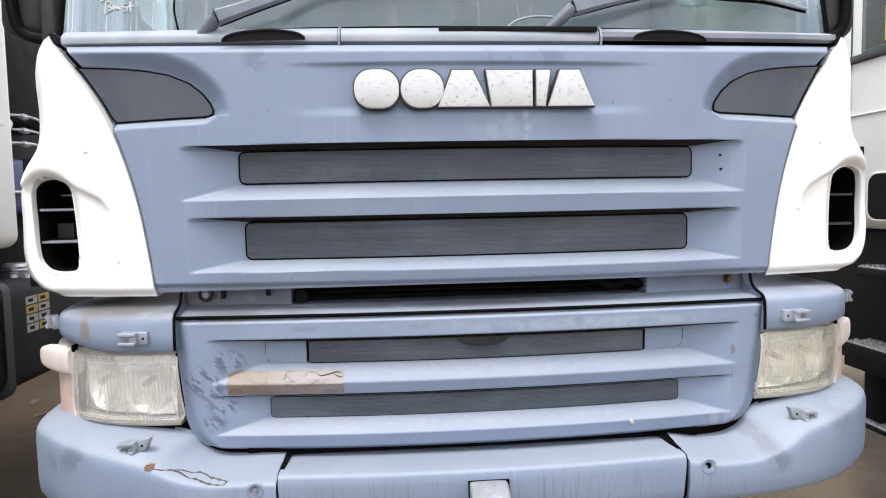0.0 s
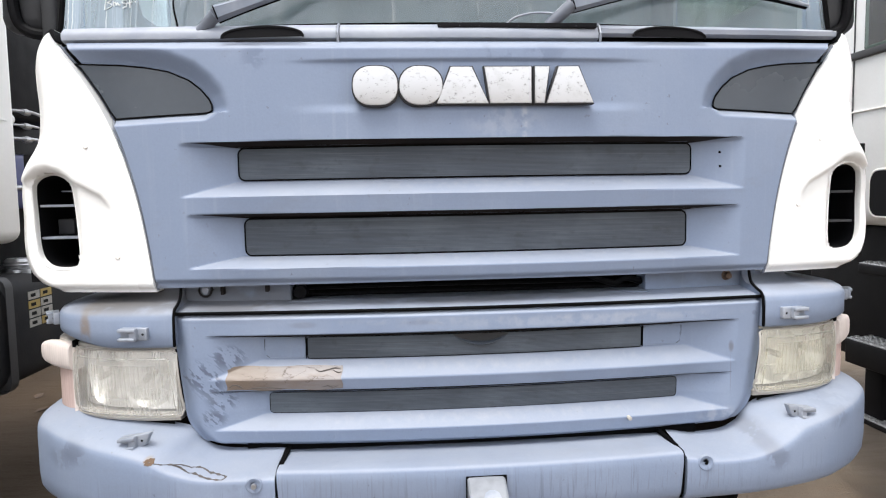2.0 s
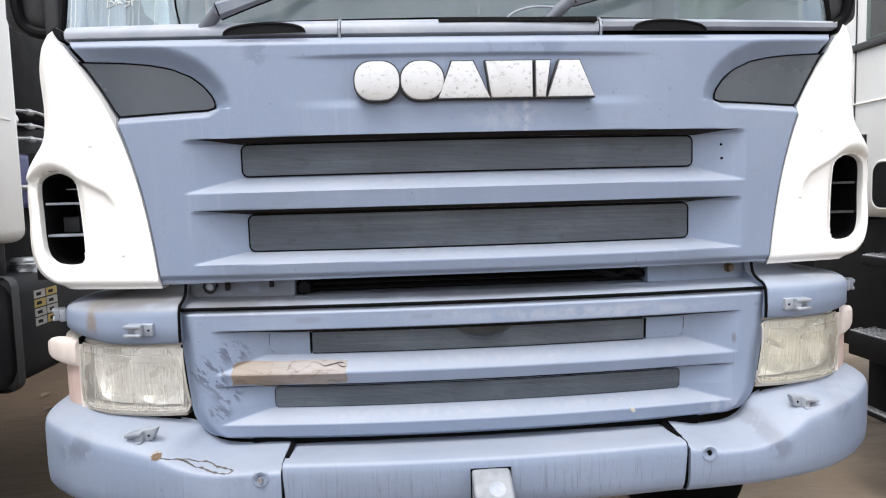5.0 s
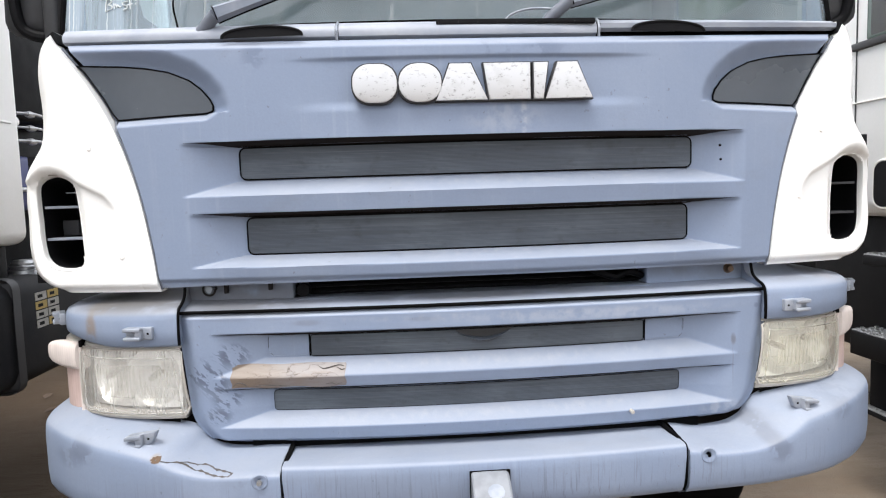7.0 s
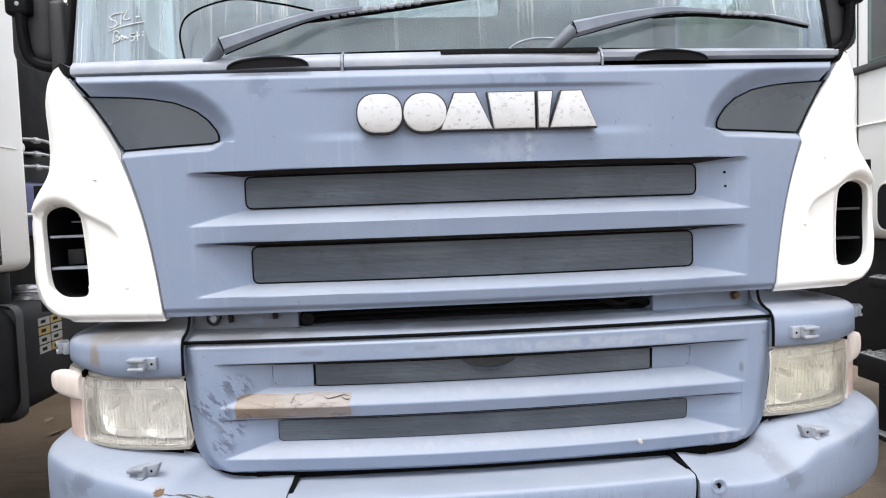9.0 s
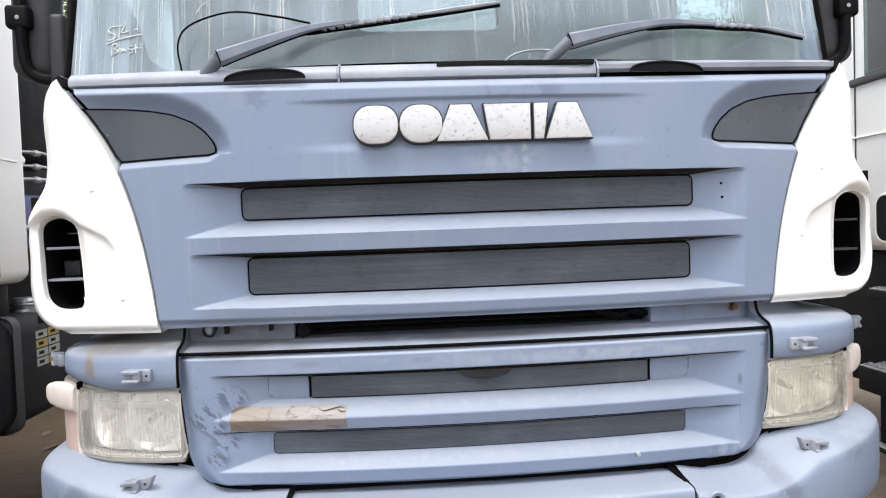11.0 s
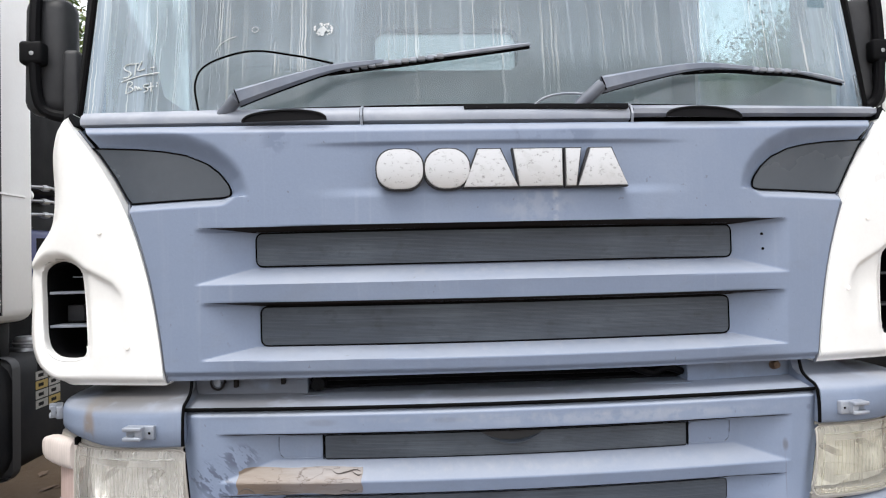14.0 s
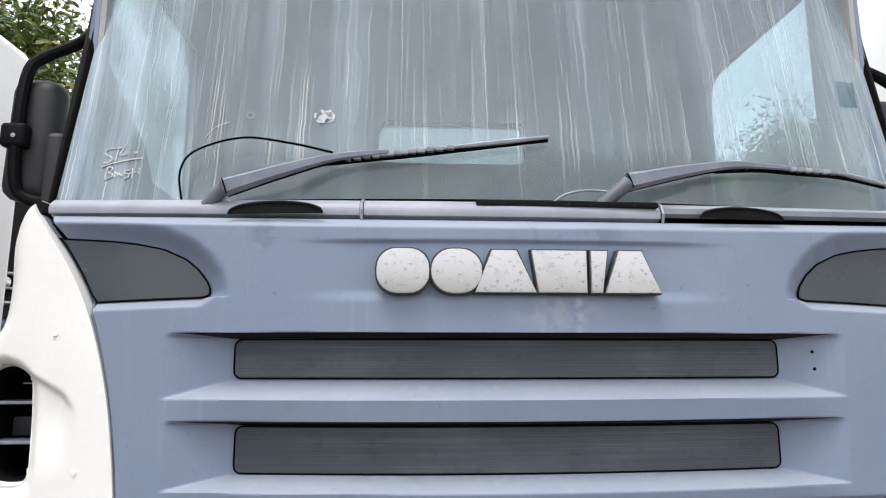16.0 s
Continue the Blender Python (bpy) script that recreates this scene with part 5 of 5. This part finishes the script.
# wipers
def wiper(pivot, arm, blade, parent):
    """Arm and blade; arm and blade are (x, z) along the glass."""
    ends = [on_screen(x, z, d) for (x, z), d in zip([pivot] + arm, (0.035, 0.060, 0.062, 0.040, 0.032))]
    knuckle = part("wiper_pivot", tube([ends[0] - Vector((0.012, 0, 0.012)), ends[0], ends[1]], (0.013, 0.0155, 0.0165), 12), ARM, parent, "blue-grey wiper arm with a black blade")
    path = smooth_line(ends[1:], 6)
    n = len(path)
    loops = []
    for i, p in enumerate(path):
        ahead = (path[min(i + 1, n - 1)] - path[max(i - 1, 0)]).normalized()
        up = Vector((-ahead.z, 0, ahead.x))
        w, d = 0.0200 - 0.0150 * (i / (n - 1)) ** 0.8, 0.011 - 0.007 * i / (n - 1)
        loops.append([p + up * a * w + Vector((0, b * d, 0)) for a, b in ((-1, 0.9), (-1, 0.0), (-0.62, -0.9), (0.70, -1), (1.0, -0.55), (1.0, 0.9))])
    part("wiper_arm", rings(loops), WIPER_PAINT, knuckle, smooth=18)
    part("arm_channel", rings([[p + (q - p) * 0.86 + Vector((0, 0.006, -0.0035)) for q in loop] for p, loop in zip(path, loops)]), RUBBER, knuckle)
    part("hinge_band", tube([path[0] + Vector((0.006, -0.0105, -0.016)), path[0] + Vector((0.001, -0.0120, 0)), path[0] + Vector((-0.006, -0.0105, 0.017))], 0.0018, 6), RUBBER, knuckle)
    line = smooth_line([on_screen(x, z, 0.016) for x, z in blade], 10)
    rubber = part("wiper_blade", tube(line, [0.004 + 0.003 * math.sin(math.pi * k / (len(line) - 1)) for k in range(len(line))], 6), RUBBER, knuckle)
    part("blade_spine", tube([p + Vector((0, -0.010, 0.005)) for p in line[2:]], [0.0042 if k < len(line) - 14 else 0.0042 + 0.003 * math.sin(math.pi * (k - len(line) + 14) / 13) - 0.0022 * (k - len(line) + 14) / 13 for k in range(len(line) - 2)], 6), CLIP, rubber)
    for k in range(4, len(line) - 12, 2):
        p = line[k]
        part("blade_claw", box(p.x - 0.0085, p.x + 0.0085, p.y - 0.017, p.y - 0.004, p.z - 0.001, p.z + 0.0100, 0.0015), CLIP if k % 4 else PALE_METAL, rubber)
    return knuckle


wiper((-0.680, 1.950), [(-0.640, 1.980), (-0.520, 2.016), (-0.406, 2.055), (-0.28, 2.073)], [(-0.42, 2.046), (-0.31, 2.060), (-0.226, 2.070), (-0.109, 2.085), (0.093, 2.113)], truck)
wiper((0.208, 1.952), [(0.262, 1.998), (0.40, 2.030), (0.545, 2.060), (0.70, 2.064)], [(0.50, 2.046), (0.62, 2.058), (0.73, 2.058), (0.86, 2.058), (1.01, 2.044)], truck)
part("washer_hose", tube(smooth_line([on_screen(x, z, d) for x, z, d in ((-0.752, 1.955, 0.02), (-0.763, 2.033, 0.03), (-0.730, 2.083, 0.035), (-0.620, 2.110, 0.04), (-0.50, 2.090, 0.045), (-0.407, 2.066, 0.045))], 8), 0.0027, 8), RUBBER, truck, "thin black washer hose")
part("washer_hose", tube(smooth_line([on_screen(x, z, d) for x, z, d in ((0.090, 1.950, 0.02), (0.118, 1.970, 0.03), (0.170, 1.981, 0.035), (0.245, 1.974, 0.05))], 8), 0.0030, 8), CLIP, truck, "thin black washer hose")

# cab shell and what shows through the glass
for s in (-1, 1):
    front, rear = (0.52, 1.222) if s > 0 else (0.37, 1.06)
    for skin, x0, x1, stuff, label in (("cab_side", 1.078, 1.090, BLUE, "blue-grey cab side with a door window"), ("cab_lining", 1.062, 1.077, INTERIOR, "grey inner lining")):
        bm = bmesh.new()
        for y0, y1, z0, z1 in ((0.33, front, 1.68, 3.3), (front, rear, 1.68, 2.16), (front, rear, 2.79, 3.3), (rear, 1.55, 1.68, 3.3)):
            box(*sorted((s * x0, s * x1)), y0, y1, z0, z1, 0, bm)
        if s > 0:
            arc = [(rear, 2.79)] + [(rear - 0.09 * (1 - math.cos(math.pi / 12 * k)), 2.79 - 0.09 * (1 - math.sin(math.pi / 12 * k))) for k in range(7)]
            loops = [[bm.verts.new((x, y, z)) for y, z in arc] for x in (x0, x1)]
            bm.faces.new(loops[0])
            bm.faces.new(loops[1][::-1])
            for k in range(8):
                bm.faces.new((loops[0][k], loops[0][(k + 1) % 8], loops[1][(k + 1) % 8], loops[1][k]))
        part(skin, bm, stuff, truck, label)
    if s < 0:
        quarter = bmesh.new()
        for x in (s * 1.064, s * 1.086):
            quarter.faces.new([quarter.verts.new((x, y, z)) for y, z in ((0.365, 2.15), (0.365, 2.415), (0.66, 2.255), (0.74, 2.15))])
        bmesh.ops.bridge_loops(quarter, edges=quarter.edges[:])
        part("quarter_panel", quarter, INTERIOR, truck, "grey triangular door quarter panel")
    pane = part("door_window", sheet(lambda u, v: (s * 1.080, 0.36 + (rear - 0.35) * u, 2.15 + 0.65 * v), 4, 4), CLEAR if s > 0 else DUSTY, truck, "door window glass")
    pane.visible_shadow = False
    pillar = smooth_line([(s * 1.118, screen_y(1.115, z) + 0.015, z) for z in (1.96, 2.2, 2.45, 2.7, 2.92, 3.1)], 4)
    part("pillar", tube(pillar, 0.012, 10), BLACK, truck, "dark windscreen pillar")
    part("pillar_side", rings([[(s * 1.12, screen_y(1.11, z) + 0.02, z), (s * 1.092, 0.36, z)] for z in (1.68, 1.96, 2.4, 2.95)], False, False), BLUE, truck)
bm = bmesh.new()
for x0, x1, z0, z1 in ((-1.06, -0.366, 1.35, 3.3), (0.312, 1.06, 1.35, 3.3), (-0.366, 0.312, 1.35, 2.472), (-0.366, 0.312, 2.672, 3.3)):
    box(x0, x1, 1.46, 1.55, z0, z1, 0, bm)
for sx, x, z in ((1, -0.366, 2.672), (-1, 0.312, 2.672), (1, -0.366, 2.472), (-1, 0.312, 2.472)):
    up = -1 if z > 2.6 else 1
    curve = [(x, z)] + [(x + sx * 0.045 * (1 - math.cos(math.pi / 12 * k)), z + up * 0.045 * (1 - math.sin(math.pi / 12 * k))) for k in range(7)]
    loops = [[bm.verts.new((px, y, pz)) for px, pz in curve] for y in (1.458, 1.552)]
    bm.faces.new(loops[0])
    bm.faces.new(loops[1][::-1])
    for k in range(8):
        bm.faces.new((loops[0][k], loops[0][(k + 1) % 8], loops[1][(k + 1) % 8], loops[1][k]))
part("cab_rear_wall", bm, INTERIOR, truck, "grey cab rear wall with a small window")
pane = part("rear_window", sheet(lambda u, v: (-0.39 + 0.72 * u, 1.52, 2.45 + 0.245 * v), 4, 2), REAR_GLASS, truck)
pane.visible_shadow = False
part("cab_roof", box(-1.12, 1.12, 0.31, 1.56, 3.3, 3.38, 0.03), BLUE, truck, "blue-grey cab roof")
part("cab_visor", box(-1.10, 1.10, 0.27, 0.40, 2.90, 3.32, 0.03), BLUE, truck)
part("cab_floor", box(-1.06, 1.06, 0.22, 1.46, 1.30, 1.36), INTERIOR, truck)
part("dashboard", rings([[(x, y, z) for y, z in ((0.19 + 0.1 * x * x, 1.93), (0.19 + 0.1 * x * x, 1.965), (0.30 + 0.1 * x * x, 2.0), (0.55, 2.04), (0.62, 2.0), (0.60, 1.7), (0.4, 1.6))] for x in (-1.05, -0.7, -0.35, 0.0, 0.35, 0.7, 1.05)]), DASH, truck, "dark grey dashboard", 30)

# door mirrors
for s in (-1, 1):
    m = lambda *p: (s * (p[0] - (0.018 if p[0] > 1.3 else 0)), p[1], p[2])
    arm = part("mirror_arm", tube(smooth_line([m(1.12, 0.46, 2.585), m(1.25, 0.58, 2.572), m(1.385, 0.60, 2.528), m(1.425, 0.59, 2.47), m(1.428, 0.575, 2.30), m(1.425, 0.58, 2.13), m(1.395, 0.59, 2.075), m(1.31, 0.58, 2.058), m(1.13, 0.47, 2.05)], 6), 0.018, 10), BLACK, truck, "black tubular mirror arm")
    case = box(*sorted((s * 1.318, s * 1.468)), 0.595, 0.70, 2.075, 2.465, 0.045)
    for v in case.verts:
        v.co.x += s * 0.02 * (2.27 - v.co.z)
    case = part("mirror_case", case, GREY_PLASTIC, arm, "black plastic mirror housing")
    part("mirror_glass", box(*sorted((s * 1.335, s * 1.45)), 0.701, 0.704, 2.11, 2.43, 0.001), CHROME, case)
    part("arm_clamp", box(*sorted((s * 1.378, s * 1.452)), 0.555, 0.60, 2.225, 2.300, 0.012), BLACK, arm)
    part("clamp_screw", lathe([(0.0001, -0.003), (0.007, -0.002), (0.008, 0.004)], (s * 1.41, 0.556, 2.258), sides=12), STEEL, arm)
    part("side_flap", box(*sorted((s * 1.262, s * 1.316)), 0.55, 0.60, 2.00, 2.27, 0.018), GREY_PLASTIC, arm, "grey wide-angle mirror housing")

# running gear
# Unseen black panel added to block light from behind the front.
part("front_bulkhead", box(-1.06, 1.06, 0.43, 0.45, 0.55, 1.30), BLACK, truck, "added black panel blocking light behind the front panels")
for s in (-1, 1):
    part("frame_rail", box(*sorted((s * 0.36, s * 0.44)), 0.25, 5.2, 0.72, 0.98, 0.01), BLACK, truck, "black chassis rail")
part("front_axle", box(-0.95, 0.95, 1.12, 1.26, 0.44, 0.58, 0.02), BLACK, truck)


def wheel(x, y, parent, s):
    tyre = part("wheel", lathe([(0.30, -0.15), (0.44, -0.155), (0.50, -0.13), (0.52, -0.10), (0.52, 0.10), (0.50, 0.13), (0.44, 0.155), (0.30, 0.15)], (x, y, 0.52), "X", 40), RUBBER, parent, "black truck tyre on a steel rim")
    part("rim", lathe([(0.0001, s * 0.04), (0.12, s * 0.06), (0.20, s * 0.02), (0.27, s * 0.03), (0.30, s * 0.12), (0.31, s * 0.14)], (x, y, 0.52), "X", 32), STEEL, tyre)
    return tyre


for s in (-1, 1):
    wheel(s * 1.0, 1.19, truck, s)
    wheel(s * 0.98, 4.4, truck, s)
part("rear_axle", box(-0.9, 0.9, 4.3, 4.5, 0.44, 0.6, 0.02), BLACK, truck)


# ---- neighbouring trucks ----
def cab_shell(x0, x1, rear, top, low, bevel):
    """A closed cab with a raked windscreen side and rounded edges."""
    bm = bmesh.new()
    line = [(-0.95, low), (-0.98, 2.02), (-0.80, top - 0.30), (-0.62, top - 0.05), (-0.40, top), (rear, top), (rear, low)]
    rows = [[bm.verts.new((x, y, z)) for y, z in line] for x in (x0, x1)]
    bm.faces.new(rows[0])
    bm.faces.new(rows[1][::-1])
    for k in range(len(line)):
        n = (k + 1) % len(line)
        bm.faces.new((rows[0][k], rows[1][k], rows[1][n], rows[0][n]))
    bmesh.ops.recalc_face_normals(bm, faces=bm.faces)
    bmesh.ops.bevel(bm, geom=bm.edges[:], offset=bevel, segments=4, profile=0.5, affect="EDGES")
    return bm


left = thing("truck", "parked white-cabbed truck with a dark fuel tank behind its door", "truck")
cab = part("cab", cab_shell(-4.35, -1.95, 1.535, 2.97, 1.34, 0.06), OLD_WHITE, left, "aged white truck cab")
part("door_seam", box(-1.953, -1.946, 1.265, 1.272, 1.38, 2.80), GREY_PLASTIC, cab)
part("door_handle", box(-1.955, -1.930, 1.06, 1.235, 1.50, 1.64, 0.010), BLACK, cab)
part("body_crease", box(-1.952, -1.944, -0.8, 1.44, 1.895, 1.905, 0.002), OLD_WHITE, cab)
for z in (1.425, 1.44):
    part("embossed_bar", box(-1.952, -1.947, 1.25, 1.34, z, z + 0.007), OLD_WHITE, cab)
part("door_window", box(-1.958, -1.940, 0.0, 1.10, 2.10, 2.72, 0.006), DARK_GLASS, cab)
for y in (-0.25, 1.36):
    part("mudguard", box(-4.2, -2.0, y - 0.06, y + 0.06, 1.10, 1.36, 0.02), BLACK, left)
tank = box(-2.62, -1.90, 1.13, 2.75, 0.70, 1.195, 0.085)
tank = part("fuel_tank", tank, TANK, left, "dark grey fuel tank with warning stickers")
part("tank_strap", box(-2.63, -1.885, 1.24, 1.285, 0.69, 1.205, 0.05), GREY_PLASTIC, tank)
part("tank_strap", box(-2.63, -1.885, 2.1, 2.145, 0.69, 1.205, 0.05), GREY_PLASTIC, tank)
cap = part("tank_cap", lathe([(0.0001, 0.075), (0.05, 0.075), (0.062, 0.06), (0.062, 0.03), (0.075, 0.025), (0.078, 0.0)], (-2.03, 1.60, 1.185), "Z", 24), STEEL, tank, "grey metal filler cap")
part("cap_ring", lathe([(0.066, 0.05), (0.070, 0.045), (0.066, 0.04)], (-2.03, 1.60, 1.185), "Z", 24), STEEL, cap)
for i in range(2):
    for j in range(4):
        y, z = 1.425 + 0.103 * i, 1.078 - 0.043 * j
        cell = part("sticker", box(-1.903, -1.8985, y, y + 0.095, z, z + 0.037), LABEL_YELLOW if (i + j) % 3 == 1 else LABEL_WHITE, tank)
        part("pictogram", box(-1.8995, -1.897, y + 0.020, y + 0.058, z + 0.011, z + 0.026), BLACK, cell)
part("side_panel", box(-2.45, -2.10, 1.56, 2.3, 1.95, 2.75, 0.03), BLACK, left, "black panel behind the cab")
for z, r in ((1.985, 0.008), (1.915, 0.007), (1.848, 0.009)):
    part("air_line", tube(smooth_line([(-2.05, 1.50, z), (-2.08, 1.66, z - 0.004), (-2.05, 1.84, z + 0.004), (-2.10, 2.1, z)], 5), r, 8), STEEL, left, "metal air line")
    part("line_coupling", lathe([(0.0001, -0.03), (0.014, -0.028), (0.018, 0.0), (0.014, 0.028), (0.0001, 0.03)], (-2.06, 1.80, z), "Y", 10), STEEL, left)
part("valve", lathe([(0.0001, -0.05), (0.03, -0.04), (0.036, 0.0), (0.03, 0.04), (0.0001, 0.05)], (-2.12, 1.72, 1.945), "Y", 16), CHROME, left)
part("engine_cover", box(-3.4, -2.08, 1.52, 2.5, 1.50, 1.775, 0.03), DEEP_BLUE, left, "deep blue painted engine cover")
part("rear_equipment", box(-4.2, -2.3, 1.52, 2.6, 1.0, 2.2, 0.02), BLACK, left)
part("pipe", tube([(-2.07, 1.5, 1.60), (-2.06, 1.8, 1.605), (-2.07, 2.4, 1.6)], 0.012, 8), STEEL, left)
for x in (-3.65, -2.70):
    part("frame_rail", box(x - 0.05, x + 0.05, -0.6, 6.0, 0.85, 1.1, 0.01), BLACK, left)
for y in (0.35, 4.6):
    for x, s in ((-4.15, -1), (-2.25, 1)):
        wheel(x, y, left, s)
    part("axle", box(-4.1, -2.3, y - 0.06, y + 0.06, 0.48, 0.86, 0.02), BLACK, left)

right = thing("truck", "parked white-cabbed truck with black entry steps", "truck")
cab = part("cab", cab_shell(2.0, 4.4, 1.80, 3.35, 1.345, 0.08), WHITE, right, "aged white truck cab")
win = part("door_window", box(1.992, 2.01, 0.15, 1.25, 2.165, 2.95, 0.006), DARK_GLASS, cab, "dark tinted door window")
part("inner_dark", box(1.9985, 2.0015, 0.17, 1.23, 2.18, 2.93), BLACK, win)
part("yellow_strip", box(1.988, 1.9915, 1.045, 1.10, 2.19, 2.93), YELLOW, win, "bright yellow strip behind the glass")
part("window_seal", box(1.985, 2.01, 0.10, 1.345, 2.128, 2.165, 0.008), GREY_PLASTIC, win)
part("door_seam", box(1.997, 2.003, 1.315, 1.322, 1.36, 2.95), GREY_PLASTIC, cab)
part("body_crease", box(1.992, 2.01, -0.8, 1.75, 1.880, 1.888, 0.002), OLD_WHITE, cab)
niche = block_mark(rounded(0.93, 1.18, 1.395, 1.60, 0.05), -2.004, -1.99, 0.002)
niche.transform(Matrix(((0, -1, 0, 0), (1, 0, 0, 0), (0, 0, 1, 0), (0, 0, 0, 1))))
for v in niche.verts:
    v.co.x = 4.0 - v.co.x if v.co.x > 2.0 else v.co.x
niche = part("handle_niche", niche, BLACK, cab, "black recessed door handle")
part("handle_rim", tube([(1.996, y, z) for y, z in rounded(0.925, 1.185, 1.39, 1.605, 0.052)], 0.006, 8, True), OLD_WHITE, niche)
part("step_body", box(2.10, 2.62, 0.10, 1.75, 0.675, 1.345, 0.02), BLACK, right, "black moulded step housing")


def step_tread(x0, y0, y1, z, thick):
    tread = part("step", box(x0, x0 + 0.28, y0, y1, z - thick, z - 0.006, 0.006), BLACK, right, "black entry step with a studded metal tread")
    part("tread_plate", box(x0 + 0.004, x0 + 0.27, y0 + 0.004, y1 - 0.004, z - 0.0062, z, 0.002), STEEL, tread)
    studs = bmesh.new()
    for i in range(7):
        for j in range(int((y1 - y0) / 0.034)):
            cx, cy = x0 + 0.025 + 0.036 * i, y0 + 0.02 + 0.034 * j + 0.017 * (i % 2)
            box(cx - 0.008, cx + 0.008, cy - 0.006, cy + 0.006, z - 0.001, z + 0.005, 0.0, studs)
    tagged(part("tread_studs", studs, STEEL, tread), kind="stuff")


step_tread(1.985, 0.45, 1.235, 1.172, 0.052)
step_tread(1.960, 0.45, 1.270, 0.805, 0.12)
step_tread(1.985, 0.45, 1.225, 0.440, 0.03)
part("step_leg", box(2.03, 2.10, 1.11, 1.225, 0.41, 0.70, 0.008), BLACK, right)
part("step_leg", box(2.03, 2.10, 0.48, 0.58, 0.41, 0.70, 0.008), BLACK, right)
part("rear_equipment", box(2.25, 4.2, 1.78, 3.2, 0.70, 1.60, 0.02), BLACK, right)
for x in (2.72, 3.68):
    part("frame_rail", box(x - 0.05, x + 0.05, -0.6, 6.0, 0.85, 1.1, 0.01), BLACK, right)
for y in (-0.25, 4.6):
    for x, s in ((4.15, 1), (2.30, -1)):
        wheel(x, y, right, s)
    part("axle", box(2.35, 4.1, y - 0.06, y + 0.06, 0.48, 0.86, 0.02), BLACK, right)


# ---- trees ----
def tree(x, y, height, spread, leaf, count, seed, label, base_low=0.3):
    rng = random.Random(seed)
    holder = thing("tree", label, "tree", (0, 0, 0), "trees behind the trucks")
    top = Vector((x + rng.uniform(-0.4, 0.4), y, height * 0.8))
    trunk = smooth_line([(x, y, -0.1), (x + 0.1, y, height * 0.25), (x - 0.12, y + 0.1, height * 0.5), top], 6)
    part("trunk", tube(trunk, [0.17 * (1 - 0.8 * k / (len(trunk) - 1)) for k in range(len(trunk))], 10), BARK, holder)
    tips = []
    for k in range(22):
        base = trunk[int(len(trunk) * (base_low + (0.95 - base_low) * rng.random())) - 1]
        a = rng.uniform(0, 2 * math.pi)
        reach = spread * rng.uniform(0.55, 1.0)
        tip = base + Vector((math.cos(a) * reach, math.sin(a) * reach, rng.uniform(-0.2, 1.2)))
        limb = smooth_line([base, base.lerp(tip, 0.5) + Vector((0, 0, 0.2)), tip], 5)
        part("limb", tube(limb, [0.05 * (1 - 0.85 * i / (len(limb) - 1)) for i in range(len(limb))], 6), BARK, holder)
        tips += limb[4:]
    verts, faces = [], []
    for k in range(count):
        c = rng.choice(tips) + Vector((rng.gauss(0, 0.28), rng.gauss(0, 0.28), rng.gauss(0, 0.26)))
        turn = Euler((rng.uniform(-1.2, 1.2), rng.uniform(-1.2, 1.2), rng.uniform(0, 6.3))).to_matrix()
        size = leaf * rng.uniform(0.6, 1.3)
        i = len(verts)
        verts += [tuple(c + turn @ (Vector(p) * size)) for p in ((0, -0.5, 0), (0.22, -0.1, 0.05), (0.16, 0.3, 0.02), (0, 0.6, -0.06), (-0.16, 0.3, 0.02), (-0.22, -0.1, 0.05))]
        faces += [(i, i + 1, i + 2, i + 3), (i, i + 3, i + 4, i + 5)]
    crown = part("crown", (verts, faces), LEAVES, holder, smooth=0)
    crown["kind"] = "stuff"
    return holder


tree(-7.0, 7.8, 7.0, 2.2, 0.115, 42000, 3, "broad leafy green tree with a dense crown")
tree(-6.0, 6.2, 6.6, 1.75, 0.105, 40000, 5, "leafy green tree with yellowing leaves")
tree(5.0, 7.2, 5.1, 1.9, 0.052, 150000, 8, "low leafy green tree", 0.58)
tree(8.4, 9.8, 5.4, 2.0, 0.17, 5000, 13, "leafy green tree farther back")
tree(-9.5, 9.0, 7.5, 2.4, 0.18, 5500, 21, "tall leafy green tree farther back")

# dead leaves on the ground
rng = random.Random(4)
for k in range(26):
    x, y = (rng.uniform(-4.6, -2.6), rng.uniform(3.0, 5.6)) if k < 20 else (rng.uniform(2.6, 4.2), rng.uniform(2.4, 4.5))
    size, a = rng.uniform(0.05, 0.11), rng.uniform(0, 6.3)
    bm = bmesh.new()
    row = [bm.verts.new((size * px, size * py, size * pz)) for px, py, pz in ((-1, 0, 0.10), (-0.4, 0.35, 0.22), (0.4, 0.3, 0.16), (1, 0, 0.03), (0.4, -0.3, 0.20), (-0.4, -0.35, 0.10))]
    bm.faces.new(row[:4])
    bm.faces.new([row[0], row[3], row[4], row[5]])
    bm.transform(Matrix.Translation((x, y, 0.0)) @ Matrix.Rotation(a, 4, "Z"))
    tagged(part("dead_leaf", bm, DEAD), "curled brown dead leaf on the ground", "leaf", "dead leaves")


def level(ob):
    return 0 if ob is None else 1 + level(ob.parent)


# nothing lies deeper than thing, part, sub-part
for ob in list(scene.objects):
    while level(ob) > 3:
        ob.parent = ob.parent.parent
